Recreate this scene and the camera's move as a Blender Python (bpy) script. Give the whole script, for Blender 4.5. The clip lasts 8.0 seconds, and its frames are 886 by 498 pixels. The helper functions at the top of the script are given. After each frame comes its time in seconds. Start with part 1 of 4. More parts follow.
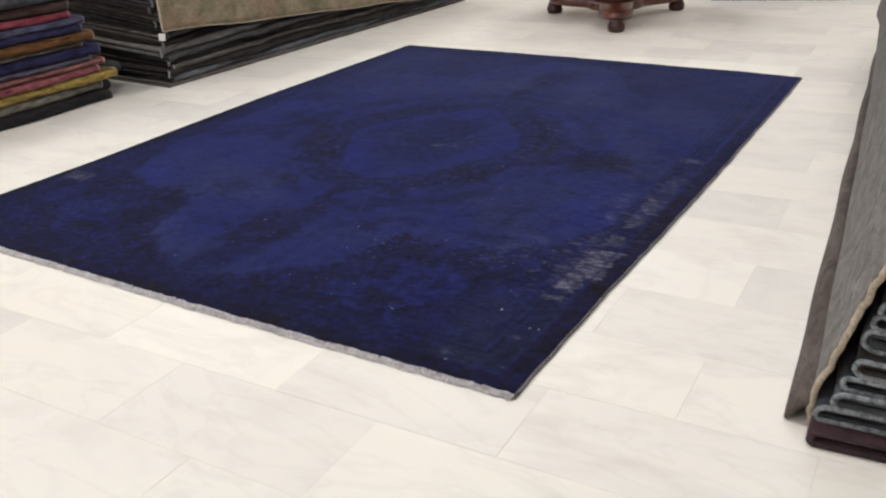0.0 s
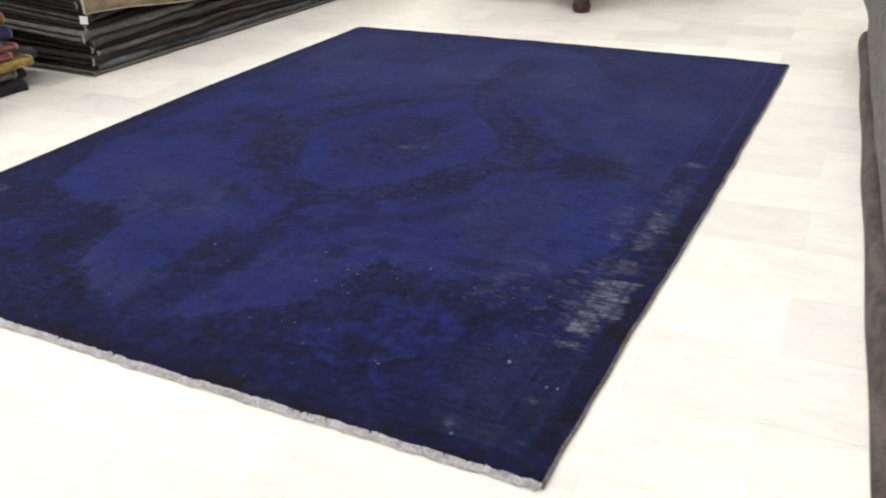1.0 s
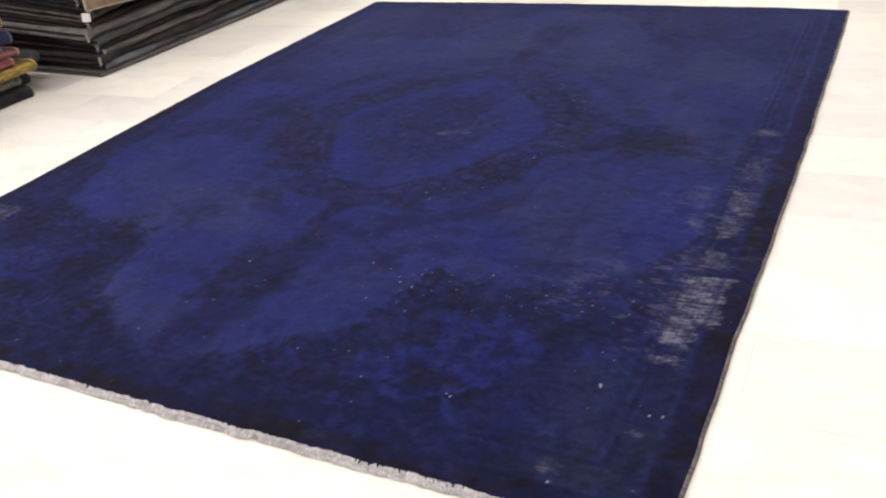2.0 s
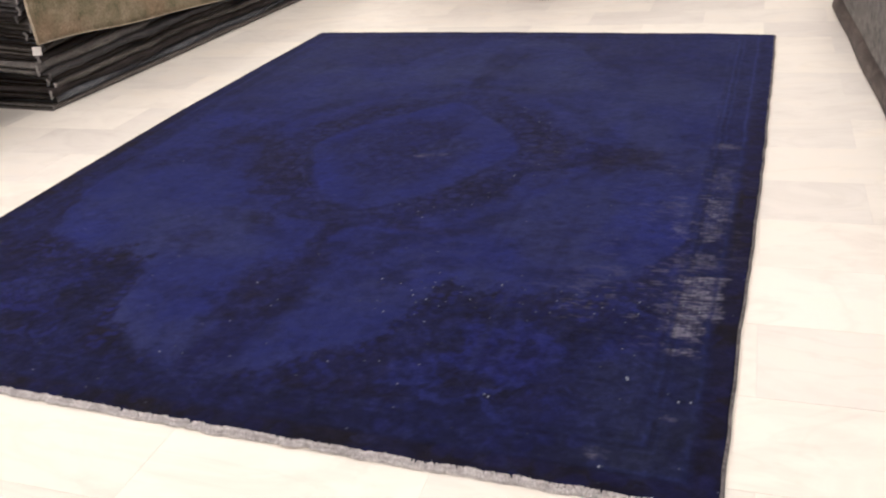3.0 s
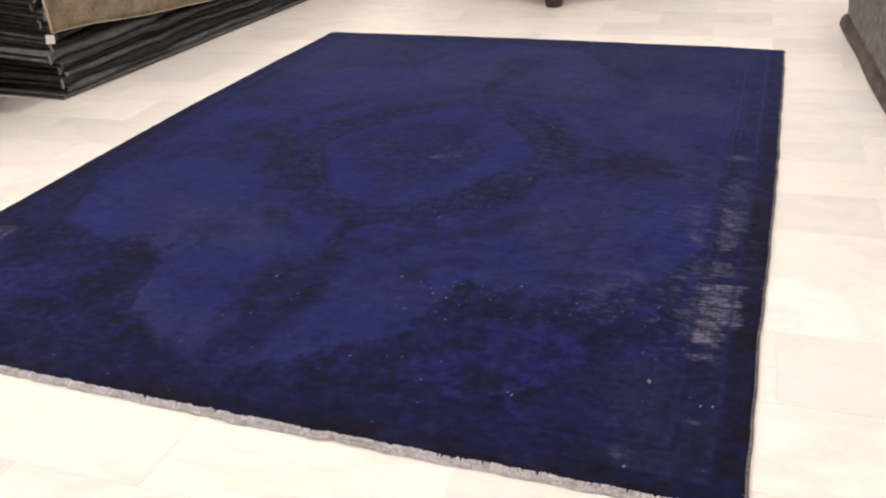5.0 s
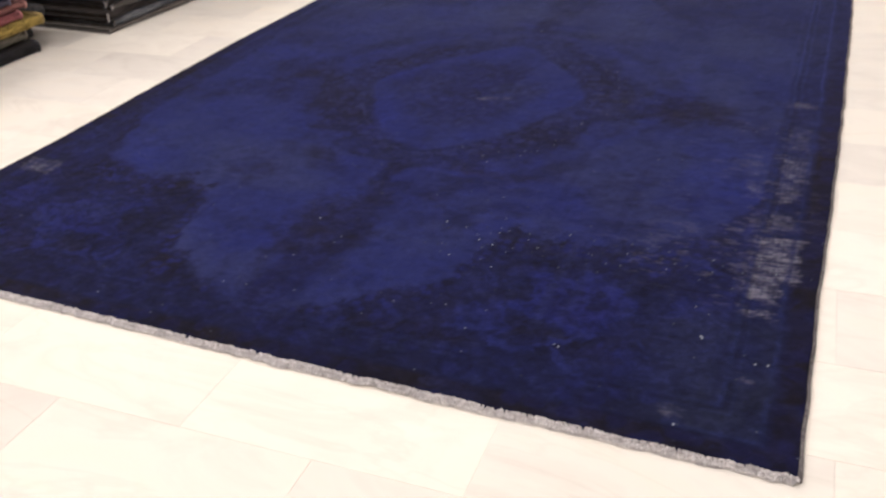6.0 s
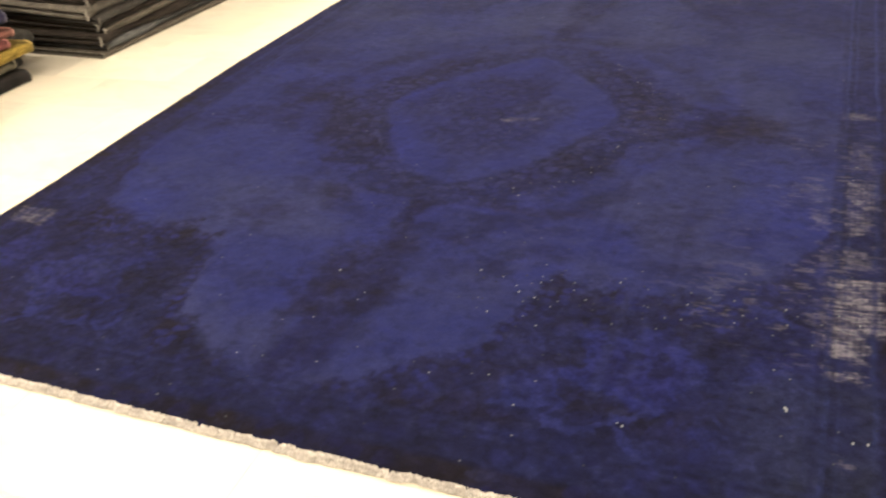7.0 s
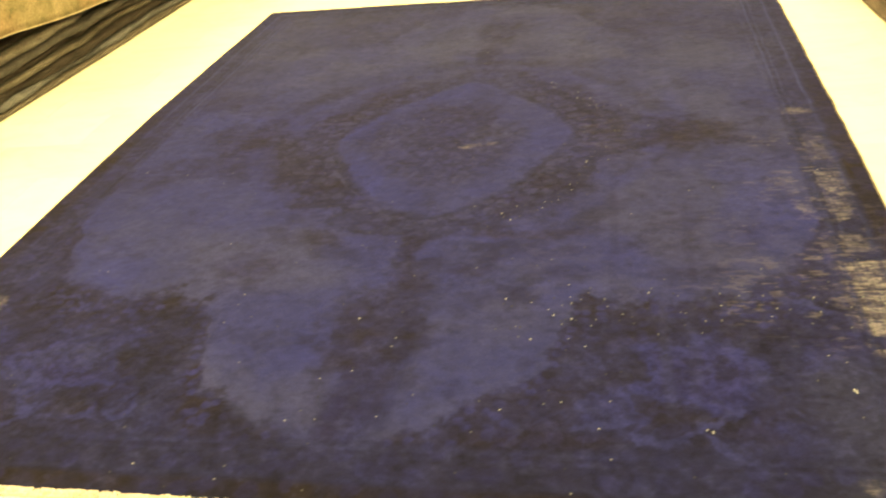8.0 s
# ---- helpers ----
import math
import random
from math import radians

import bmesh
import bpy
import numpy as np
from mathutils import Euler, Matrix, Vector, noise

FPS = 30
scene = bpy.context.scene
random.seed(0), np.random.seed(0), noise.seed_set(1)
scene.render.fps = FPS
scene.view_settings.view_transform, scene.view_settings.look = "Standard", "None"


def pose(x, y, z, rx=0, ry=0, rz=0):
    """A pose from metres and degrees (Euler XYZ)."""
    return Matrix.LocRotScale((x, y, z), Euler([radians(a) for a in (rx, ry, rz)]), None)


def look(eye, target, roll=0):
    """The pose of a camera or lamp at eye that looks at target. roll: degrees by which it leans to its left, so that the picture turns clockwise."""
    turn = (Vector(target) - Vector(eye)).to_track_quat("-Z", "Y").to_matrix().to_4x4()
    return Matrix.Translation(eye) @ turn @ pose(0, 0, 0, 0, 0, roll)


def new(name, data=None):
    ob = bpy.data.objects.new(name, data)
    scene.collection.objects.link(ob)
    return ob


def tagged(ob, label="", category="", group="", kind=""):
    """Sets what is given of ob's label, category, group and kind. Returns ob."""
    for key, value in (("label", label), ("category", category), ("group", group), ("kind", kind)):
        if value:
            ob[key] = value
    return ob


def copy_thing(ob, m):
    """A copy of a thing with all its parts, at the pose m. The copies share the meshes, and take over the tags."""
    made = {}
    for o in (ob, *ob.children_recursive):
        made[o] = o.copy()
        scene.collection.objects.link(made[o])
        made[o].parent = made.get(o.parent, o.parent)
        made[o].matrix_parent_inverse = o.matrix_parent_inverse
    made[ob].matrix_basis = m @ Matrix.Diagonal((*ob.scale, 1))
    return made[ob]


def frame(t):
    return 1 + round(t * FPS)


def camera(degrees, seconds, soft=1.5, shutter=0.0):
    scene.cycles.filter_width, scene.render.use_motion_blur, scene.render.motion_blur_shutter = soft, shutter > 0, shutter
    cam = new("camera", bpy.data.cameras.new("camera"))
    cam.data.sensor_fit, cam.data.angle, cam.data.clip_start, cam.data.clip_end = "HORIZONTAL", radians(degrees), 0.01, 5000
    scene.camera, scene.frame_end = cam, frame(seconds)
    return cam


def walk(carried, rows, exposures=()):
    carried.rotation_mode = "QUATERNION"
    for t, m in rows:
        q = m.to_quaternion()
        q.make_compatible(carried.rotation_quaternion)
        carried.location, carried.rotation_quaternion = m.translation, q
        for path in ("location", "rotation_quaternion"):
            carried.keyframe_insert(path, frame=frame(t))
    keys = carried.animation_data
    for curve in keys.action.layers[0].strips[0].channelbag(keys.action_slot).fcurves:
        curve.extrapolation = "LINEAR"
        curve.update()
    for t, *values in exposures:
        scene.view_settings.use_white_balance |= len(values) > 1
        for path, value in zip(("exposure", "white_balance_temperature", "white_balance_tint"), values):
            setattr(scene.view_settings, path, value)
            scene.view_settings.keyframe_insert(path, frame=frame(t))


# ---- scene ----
cam = camera(53.4, 8.0, soft=2.1, shutter=0.5)
PATH = [
    (0, (0.883, -1.658, 1.276), (-0.112, -0.113, 0.442), -3.3),
    (0.3, (0.778, -1.561, 1.272), (-0.167, -0.011, 0.419), -3.4),
    (0.5, (0.675, -1.467, 1.263), (-0.192, 0.102, 0.377), -1.9),
    (0.7, (0.593, -1.402, 1.268), (-0.25, 0.175, 0.374), -1.5),
    (1, (0.508, -1.327, 1.265), (-0.34, 0.25, 0.373), -2.4),
    (1.2, (0.467, -1.285, 1.262), (-0.402, 0.267, 0.347), -3.1),
    (1.5, (0.380, -1.194, 1.230), (-0.540, 0.326, 0.306), -5.05),
    (1.8, (0.296, -1.111, 1.23), (-0.605, 0.409, 0.292), -6.9),
    (2, (0.263, -1.1, 1.236), (-0.613, 0.424, 0.280), -7.05),
    (2.2, (0.213, -1.109, 1.226), (-0.615, 0.444, 0.276), -6.8),
    (3.3, (0.018, -1.372, 1.289), (-0.643, 0.278, 0.372), -5.4),
    (3.5, (0.011, -1.362, 1.279), (-0.639, 0.289, 0.357), -4.9),
    (4, (0.0, -1.356, 1.282), (-0.647, 0.307, 0.379), -4.2),
    (5.3, (-0.042, -1.395, 1.278), (-0.717, 0.251, 0.364), -3.0),
    (5.5, (-0.035, -1.389, 1.281), (-0.72, 0.244, 0.353), -2.5),
    (5.8, (-0.06, -1.415, 1.304), (-0.783, 0.179, 0.337), -3.3),
    (6, (-0.073, -1.339, 1.255), (-0.805, 0.221, 0.24), -3.8),
    (6.2, (-0.085, -1.293, 1.249), (-0.86, 0.224, 0.202), -4.9),
    (6.5, (-0.157, -1.206, 1.245), (-0.992, 0.29, 0.213), -6.6),
    (6.7, (-0.197, -1.145, 1.262), (-1.015, 0.366, 0.239), -7.1),
    (7, (-0.255, -1.086, 1.274), (-0.998, 0.457, 0.24), -6.3),
    (7.2, (-0.322, -1.095, 1.283), (-0.979, 0.484, 0.245), -5.4),
    (7.5, (-0.469, -1.11, 1.284), (-0.953, 0.545, 0.27), -6.2),
    (7.7, (-0.598, -1.16, 1.307), (-1.034, 0.513, 0.302), -7.4),
    (8, (-0.713, -1.165, 1.313), (-1.121, 0.508, 0.296), -7.4),
]
EXPOSURES = [
    (0.0, -0.40, 3600, 4), (0.5, -0.36, 3600, 4), (1.0, -0.04, 3580, 2), (1.5, 0.20, 3580, 0), (2.0, 0.00, 3680, 6),
    (3.5, -0.19, 3780, 8), (4.0, -0.20, 3780, 8), (5.5, -0.18, 3780, 8), (6.0, -0.20, 3780, 8), (6.5, -0.22, 3770, 7),
    (7.0, 0.54, 4280, -3), (7.5, 1.22, 5750, -24), (8.0, 1.36, 6350, -32),
]
walk(cam, [(t, look(e, a, r)) for t, e, a, r in PATH], EXPOSURES)

# ---- light: warm ceiling panels of the shop, above the view ----
ROOM_X0, ROOM_X1, ROOM_Y0, ROOM_Y1, ROOM_H = -6.2, 3.2, -4.2, 8.2, 2.9
LAMP_COLOUR = (1.0, 0.58, 0.26)
LAMP_WATTS = 46.0
LAMP_SPOTS = [(x, y) for y in (-2.4, 0.4, 3.2, 6.0) for x in (-5.0, -2.3, 0.4)]
world = bpy.data.worlds.new("world")
scene.world = world
world.use_nodes = True
world.node_tree.nodes["Background"].inputs[0].default_value = (1.0, 0.6, 0.28, 1)
world.node_tree.nodes["Background"].inputs[1].default_value = 0.02
for lx, ly in LAMP_SPOTS:
    lamp = bpy.data.lights.new("panel_lamp", "AREA")
    lamp.shape, lamp.size, lamp.size_y = "RECTANGLE", 1.1, 0.55
    lamp.energy, lamp.color = LAMP_WATTS, LAMP_COLOUR
    new("panel_lamp", lamp).matrix_world = pose(lx, ly, ROOM_H - 0.06)


# ---- materials ----
class Nodes:
    """A short way to wire one node material."""

    def __init__(self, name):
        self.mat = bpy.data.materials.new(name)
        self.mat.use_nodes = True
        self.tree = self.mat.node_tree
        self.bsdf = self.tree.nodes["Principled BSDF"]

    def add(self, kind, **values):
        node = self.tree.nodes.new(kind)
        for key, value in values.items():
            if key == "operation":
                node.operation = value
            elif key == "blend_type":
                node.blend_type = value
            elif key == "data_type":
                node.data_type = value
            else:
                node.inputs[key.replace("_", " ")].default_value = value
        return node

    def link(self, a, b):
        self.tree.links.new(a, b)

    def coords(self, scale=(1, 1, 1)):
        tc = self.add("ShaderNodeTexCoord")
        mp = self.add("ShaderNodeMapping")
        mp.inputs["Scale"].default_value = scale
        self.link(tc.outputs["Object"], mp.inputs["Vector"])
        info = self.add("ShaderNodeObjectInfo")
        away = self.add("ShaderNodeVectorMath", operation="MULTIPLY_ADD")
        away.inputs[1].default_value = (37.0, 53.0, 29.0)
        self.link(info.outputs["Random"], away.inputs[0])
        self.link(mp.outputs["Vector"], away.inputs[2])
        return away.outputs["Vector"]

    def noise(self, scale, detail=4.0, rough=0.55, stretch=(1, 1, 1), distortion=0.0):
        n = self.add("ShaderNodeTexNoise", Scale=scale, Detail=detail, Roughness=rough, Distortion=distortion)
        self.link(self.coords(stretch), n.inputs["Vector"])
        return n.outputs["Fac"]

    def ramp(self, fac, stops):
        r = self.add("ShaderNodeValToRGB")
        while len(r.color_ramp.elements) < len(stops):
            r.color_ramp.elements.new(0.5)
        for e, (p, c) in zip(r.color_ramp.elements, stops):
            e.position, e.color = p, (*c, 1) if len(c) == 3 else c
        self.link(fac, r.inputs["Fac"])
        return r.outputs["Color"]

    def mix(self, a, b, fac, how="MIX"):
        m = self.add("ShaderNodeMix", data_type="RGBA", blend_type=how)
        for socket, value in ((m.inputs["Factor"], fac), (m.inputs["A"], None), (m.inputs["B"], None)):
            if value is not None:
                if isinstance(value, (int, float)):
                    socket.default_value = value
                else:
                    self.link(value, socket)
        for index, value in ((6, a), (7, b)):
            if isinstance(value, tuple):
                m.inputs[index].default_value = (*value, 1)
            else:
                self.link(value, m.inputs[index])
        return m.outputs[2]

    def bump(self, height, strength, distance):
        b = self.add("ShaderNodeBump", Strength=strength, Distance=distance)
        self.link(height, b.inputs["Height"])
        self.link(b.outputs["Normal"], self.bsdf.inputs["Normal"])

    def done(self, colour, roughness, **more):
        if isinstance(colour, tuple):
            self.bsdf.inputs["Base Color"].default_value = (*colour, 1)
        else:
            self.link(colour, self.bsdf.inputs["Base Color"])
        if isinstance(roughness, (int, float)):
            self.bsdf.inputs["Roughness"].default_value = roughness
        else:
            self.link(roughness, self.bsdf.inputs["Roughness"])
        for key, value in more.items():
            self.bsdf.inputs[key.replace("_", " ")].default_value = value
        return self.mat


def dyed_wool_material():
    n = Nodes("overdyed_wool")
    dye_and_sheen = n.add("ShaderNodeAttribute")
    dye_and_sheen.attribute_name = "dye_and_sheen"
    fibre = n.ramp(n.noise(240, 3, 0.7, (0.8, 1, 1)), [(0.3, (0.55, 0.55, 0.6)), (0.7, (1.35, 1.35, 1.3))])
    blot = n.ramp(n.noise(26, 6, 0.75, (0.9, 1, 1)), [(0.3, (0.62, 0.6, 0.66)), (0.7, (1.3, 1.3, 1.26))])
    c = n.mix(dye_and_sheen.outputs["Color"], fibre, 0.48, "MULTIPLY")
    c = n.mix(c, blot, 0.45, "MULTIPLY")
    n.bump(n.noise(300, 3, 0.7, (0.8, 1, 1)), 0.2, 0.004)
    return n.done(c, 0.95, Sheen_Weight=0.03, Sheen_Roughness=0.5, Specular_IOR_Level=0.08)


def wool_material(name, base, second, blotch=7.0, grain=140.0, stretch=(1, 1, 1), spread=(0.38, 0.62), sheen=0.1):
    n = Nodes(name)
    pattern = n.ramp(n.noise(blotch, 7, 0.65, stretch, 0.6), [(spread[0], base), (spread[1], second)])
    fibre = n.ramp(n.noise(grain, 3, 0.7), [(0.3, (0.5, 0.5, 0.5)), (0.72, (1.4, 1.4, 1.4))])
    c = n.mix(pattern, fibre, 0.75, "MULTIPLY")
    n.bump(n.noise(grain * 0.8, 4, 0.75), 0.6, 0.006)
    return n.done(c, 0.95, Sheen_Weight=sheen, Specular_IOR_Level=0.15)


def beige_material():
    n = Nodes("beige_patterned_wool")
    ground = n.ramp(n.noise(9, 6, 0.65, (1, 1, 1), 0.5), [(0.30, (0.110, 0.108, 0.055)), (0.52, (0.235, 0.205, 0.125)), (0.75, (0.34, 0.30, 0.205))])
    blush = n.ramp(n.noise(2.6, 4, 0.6), [(0.48, (0.0, 0.0, 0.0)), (0.62, (1.0, 1.0, 1.0))])
    c = n.mix(ground, (0.36, 0.205, 0.135), n.mix((0.0, 0.0, 0.0), blush, 0.22))
    sprig = n.ramp(n.noise(30, 3, 0.6, (1, 1, 1), 1.5), [(0.60, (1, 1, 1)), (0.68, (0.50, 0.50, 0.45))])
    c = n.mix(c, sprig, 0.7, "MULTIPLY")
    fibre = n.ramp(n.noise(110, 3, 0.7), [(0.3, (0.55, 0.55, 0.55)), (0.72, (1.35, 1.35, 1.35))])
    c = n.mix(c, fibre, 0.7, "MULTIPLY")
    n.bump(n.noise(90, 4, 0.75), 0.6, 0.006)
    return n.done(c, 0.95, Sheen_Weight=0.05, Specular_IOR_Level=0.15)


def marble_material():
    n = Nodes("white_marble")
    info = n.add("ShaderNodeObjectInfo")
    tone = n.ramp(info.outputs["Random"], [(0.0, (0.765, 0.752, 0.71)), (0.2, (0.82, 0.807, 0.755)), (0.6, (0.856, 0.838, 0.77)), (1.0, (0.89, 0.875, 0.81))])
    cloud = n.ramp(n.noise(3.2, 7, 0.62, (0.8, 1.5, 1), 0.8), [(0.30, (0.90, 0.895, 0.89)), (0.52, (1.0, 1.0, 1.0)), (0.75, (1.02, 1.0, 0.96))])
    vein = n.ramp(n.noise(1.9, 4, 0.6, (0.6, 1.6, 1), 1.2), [(0.47, (1, 1, 1)), (0.5, (0.90, 0.895, 0.885)), (0.53, (1, 1, 1))])
    c = n.mix(tone, cloud, 1.0, "MULTIPLY")
    c = n.mix(c, vein, 0.4, "MULTIPLY")
    spot = n.ramp(n.noise(14, 5, 0.6, (1, 1, 1), 0.4), [(0.20, (0.80, 0.78, 0.75)), (0.30, (1, 1, 1))])
    c = n.mix(c, spot, 0.45, "MULTIPLY")
    rough = n.ramp(n.noise(9, 5, 0.6), [(0.3, (0.36, 0.36, 0.36)), (0.7, (0.44, 0.44, 0.44))])
    n.bump(n.noise(6, 3, 0.5), 0.08, 0.01)
    return n.done(c, rough, Specular_IOR_Level=0.35)


def plain_material(name, colour, rough, vary=0.12, scale=3.0, **more):
    n = Nodes(name)
    lo, hi = tuple(c * (1 - vary) for c in colour), tuple(min(1, c * (1 + vary)) for c in colour)
    c = n.ramp(n.noise(scale, 6, 0.6), [(0.35, lo), (0.65, hi)])
    n.bump(n.noise(scale * 25, 3, 0.6), 0.15, 0.003)
    return n.done(c, rough, **more)


def mahogany_material():
    n = Nodes("polished_mahogany")
    grain = n.ramp(n.noise(18, 6, 0.6, (1, 1, 0.15), 1.0), [(0.3, (0.035, 0.011, 0.006)), (0.6, (0.12, 0.036, 0.017)), (0.8, (0.17, 0.06, 0.028))])
    n.bump(n.noise(60, 4, 0.6, (1, 1, 0.2)), 0.1, 0.002)
    return n.done(grain, 0.32, Coat_Weight=0.3, Coat_Roughness=0.2)


def glow_material():
    n = Nodes("lamp_diffuser")
    return n.done((0.8, 0.8, 0.8), 0.5, Emission_Color=(1.0, 0.6, 0.3, 1), Emission_Strength=2.0)


BLUE_WOOL = dyed_wool_material()
MARBLE = marble_material()
GROUT = plain_material("pale_grout", (0.75, 0.73, 0.69), 0.9)
PLASTER = plain_material("cream_plaster", (0.72, 0.68, 0.60), 0.85, 0.04)
CEILING_PAINT = plain_material("white_ceiling_paint", (0.80, 0.79, 0.77), 0.9, 0.03)
# end band greyer than the fringe hair: its lower shading is in the colour
FRINGE = wool_material("grey_cotton_fringe", (0.40, 0.39, 0.41), (0.68, 0.665, 0.68), 30, 300)
FRINGE_HAIR = wool_material("pale_cotton_fringe", (0.52, 0.51, 0.54), (0.82, 0.81, 0.84), 40, 300)
SELVEDGE = wool_material("grey_selvedge_cord", (0.075, 0.07, 0.08), (0.20, 0.19, 0.20), 40, 300)
MAHOGANY = mahogany_material()
DARK_FOOT = plain_material("dark_stained_wood", (0.035, 0.011, 0.007), 0.35, 0.3, 20)
METAL = plain_material("white_lamp_frame", (0.75, 0.75, 0.74), 0.5, 0.03)
GLOW = glow_material()
TAG = plain_material("white_paper_tag", (0.78, 0.77, 0.76), 0.8, 0.04, 30)


# ---- builders ----
def finish(name, bm, material, smooth=True):
    me = bpy.data.meshes.new(name)
    bmesh.ops.recalc_face_normals(bm, faces=bm.faces)
    bm.to_mesh(me)
    bm.free()
    for p in me.polygons:
        p.use_smooth = smooth
    me.materials.append(material)
    return new(name, me)


def part(name, bm, material, parent, label="", smooth=True):
    ob = finish(name, bm, material, smooth)
    ob.parent = parent
    return tagged(ob, label)


def holder(name, m):
    ob = new(name)
    ob.matrix_world = m
    return ob


def box(bm, x0, x1, y0, y1, z0, z1, bevel=0.0):
    made = bmesh.ops.create_cube(bm, size=1.0)["verts"]
    for v in made:
        v.co = Vector((x0 + (v.co.x + 0.5) * (x1 - x0), y0 + (v.co.y + 0.5) * (y1 - y0), z0 + (v.co.z + 0.5) * (z1 - z0)))
    if bevel:
        edges = list({e for v in made for e in v.link_edges})
        bmesh.ops.bevel(bm, geom=edges, offset=bevel, segments=2, affect="EDGES", profile=0.5)


def lathe(bm, profile, segments=28, cx=0.0, cy=0.0):
    """Turns rows of (radius, height) about an upright line."""
    rings = []
    for r, z in profile:
        rings.append([bm.verts.new((cx + r * math.cos(2 * math.pi * i / segments), cy + r * math.sin(2 * math.pi * i / segments), z)) for i in range(segments)])
    for a, b in zip(rings, rings[1:]):
        for i in range(segments):
            bm.faces.new((a[i], a[(i + 1) % segments], b[(i + 1) % segments], b[i]))
    bm.faces.new(rings[0][::-1])
    bm.faces.new(rings[-1])


def tube(bm, points, radius, sides=7):
    """A cord along a line of points."""
    rings = []
    for i, p in enumerate(points):
        d = (points[min(i + 1, len(points) - 1)] - points[max(i - 1, 0)]).normalized()
        u = d.orthogonal().normalized() if i == 0 else (u - d * u.dot(d)).normalized()
        w = d.cross(u)
        rings.append([bm.verts.new(p + (u * math.cos(2 * math.pi * k / sides) + w * math.sin(2 * math.pi * k / sides)) * radius) for k in range(sides)])
    for a, b in zip(rings, rings[1:]):
        for k in range(sides):
            bm.faces.new((a[k], a[(k + 1) % sides], b[(k + 1) % sides], b[k]))
    bm.faces.new(rings[0][::-1])
    bm.faces.new(rings[-1])


def wave(a, b, c, amount):
    return noise.noise(Vector((a, b, c))) * amount


def fold_profile(depth, th, side, arc=7):
    """The section of a rug folded once, fold at x = 0 and the leaves running to x = -depth (side = 1) or +depth (side = -1)."""
    r, gap, pts = th / 2, th * 0.07, []
    inner = r * 0.42
    pts.append((-depth, 0.0))
    pts.append((-depth * 0.4, 0.0))
    for i in range(arc + 1):
        a = -math.pi / 2 + math.pi * i / arc
        pts.append((-r + r * math.cos(a), r + r * math.sin(a)))
    pts.append((-depth * 0.4, th))
    pts.append((-depth, th))
    pts.append((-depth, r + gap))
    pts.append((-depth * 0.4, r + gap))
    for i in range(4):
        a = math.pi / 2 - math.pi * i / 3
        pts.append((-r + inner * math.cos(a) * 0.8, r + gap * 2.2 * math.sin(a)))
    pts.append((-depth * 0.4, r - gap))
    pts.append((-depth, r - gap))
    return [(side * x, z) for x, z in pts], arc


def folded_rug(name, m, depth, length, th, side, seed, material, binding=None, wobble=0.012, sag=0.006, cord=0.006, lie=None, full=True):
    """A rug folded once and laid flat: a body, and a bound edge where its end shows."""
    thing = holder(name, m)
    section, arc = fold_profile(depth, th, side)
    steps = max(10, int(length / 0.07))
    bm = bmesh.new()

    def at(x, y, z):
        near = max(0.0, 1 - abs(x) / 0.5)
        dx = wave(y * 1.7, seed, 0.3, wobble) * 1.6 * near + wave(y * 7, seed, 5.1, wobble * 0.35) * near
        dz = wave(y * 1.3, x * 1.5, seed + 3.7, sag) + wave(y * 6, x * 4, seed + 9.7, sag * 0.35)
        if lie:
            dz += lie(x, y) * min(1.0, m.translation.z / 0.15)
        return Vector((x + dx, y, max(0.001, z + dz) if m.translation.z < 0.004 else z + dz))

    rows = []
    for j in range(steps + 1):
        y = length * j / steps
        rows.append([bm.verts.new(at(x, y, z)) for x, z in section])
    k = len(section)
    for a, b in zip(rows, rows[1:]):
        for i in range(k):
            bm.faces.new((a[i], a[(i + 1) % k], b[(i + 1) % k], b[i]))
    bm.faces.new(rows[0][::-1])
    bm.faces.new(rows[-1])
    part("body", bm, material, thing)
    if binding:
        for y in (0.0, length):
            bm = bmesh.new()
            outer = section[1:arc + 4] if full else section[3:arc + 2]
            jag = 0.0 if full else 0.014
            pts = [at(x, y, z) + Vector((wave(i * 0.9, seed, 1, jag), -0.002 if y == 0 else 0.002, wave(i * 0.9, seed, 7, jag))) for i, (x, z) in enumerate(outer)]
            pts = [p + Vector((side * -0.002, 0, 0)) for p in pts]
            tube(bm, pts, cord, 6)
            part("bound_edge", bm, binding, thing)
    return thing


def draped(name, f, nu, nv, thick, material, parent):
    """A cloth sheet given by f(u, v), with thickness."""
    bm = bmesh.new()
    grid = [[bm.verts.new(f(i / nu, j / nv)) for j in range(nv + 1)] for i in range(nu + 1)]
    for i in range(nu):
        for j in range(nv):
            bm.faces.new((grid[i][j], grid[i + 1][j], grid[i + 1][j + 1], grid[i][j + 1]))
    ob = part(name, bm, material, parent)
    sol = ob.modifiers.new("thickness", "SOLIDIFY")
    sol.thickness, sol.offset = thick, 0.0
    return ob


# ---- the room ----
def slab(name, x0, x1, y0, y1, z0, z1, material, label):
    bm = bmesh.new()
    box(bm, x0, x1, y0, y1, z0, z1)
    return tagged(finish(name, bm, material, False), label, kind="structure")


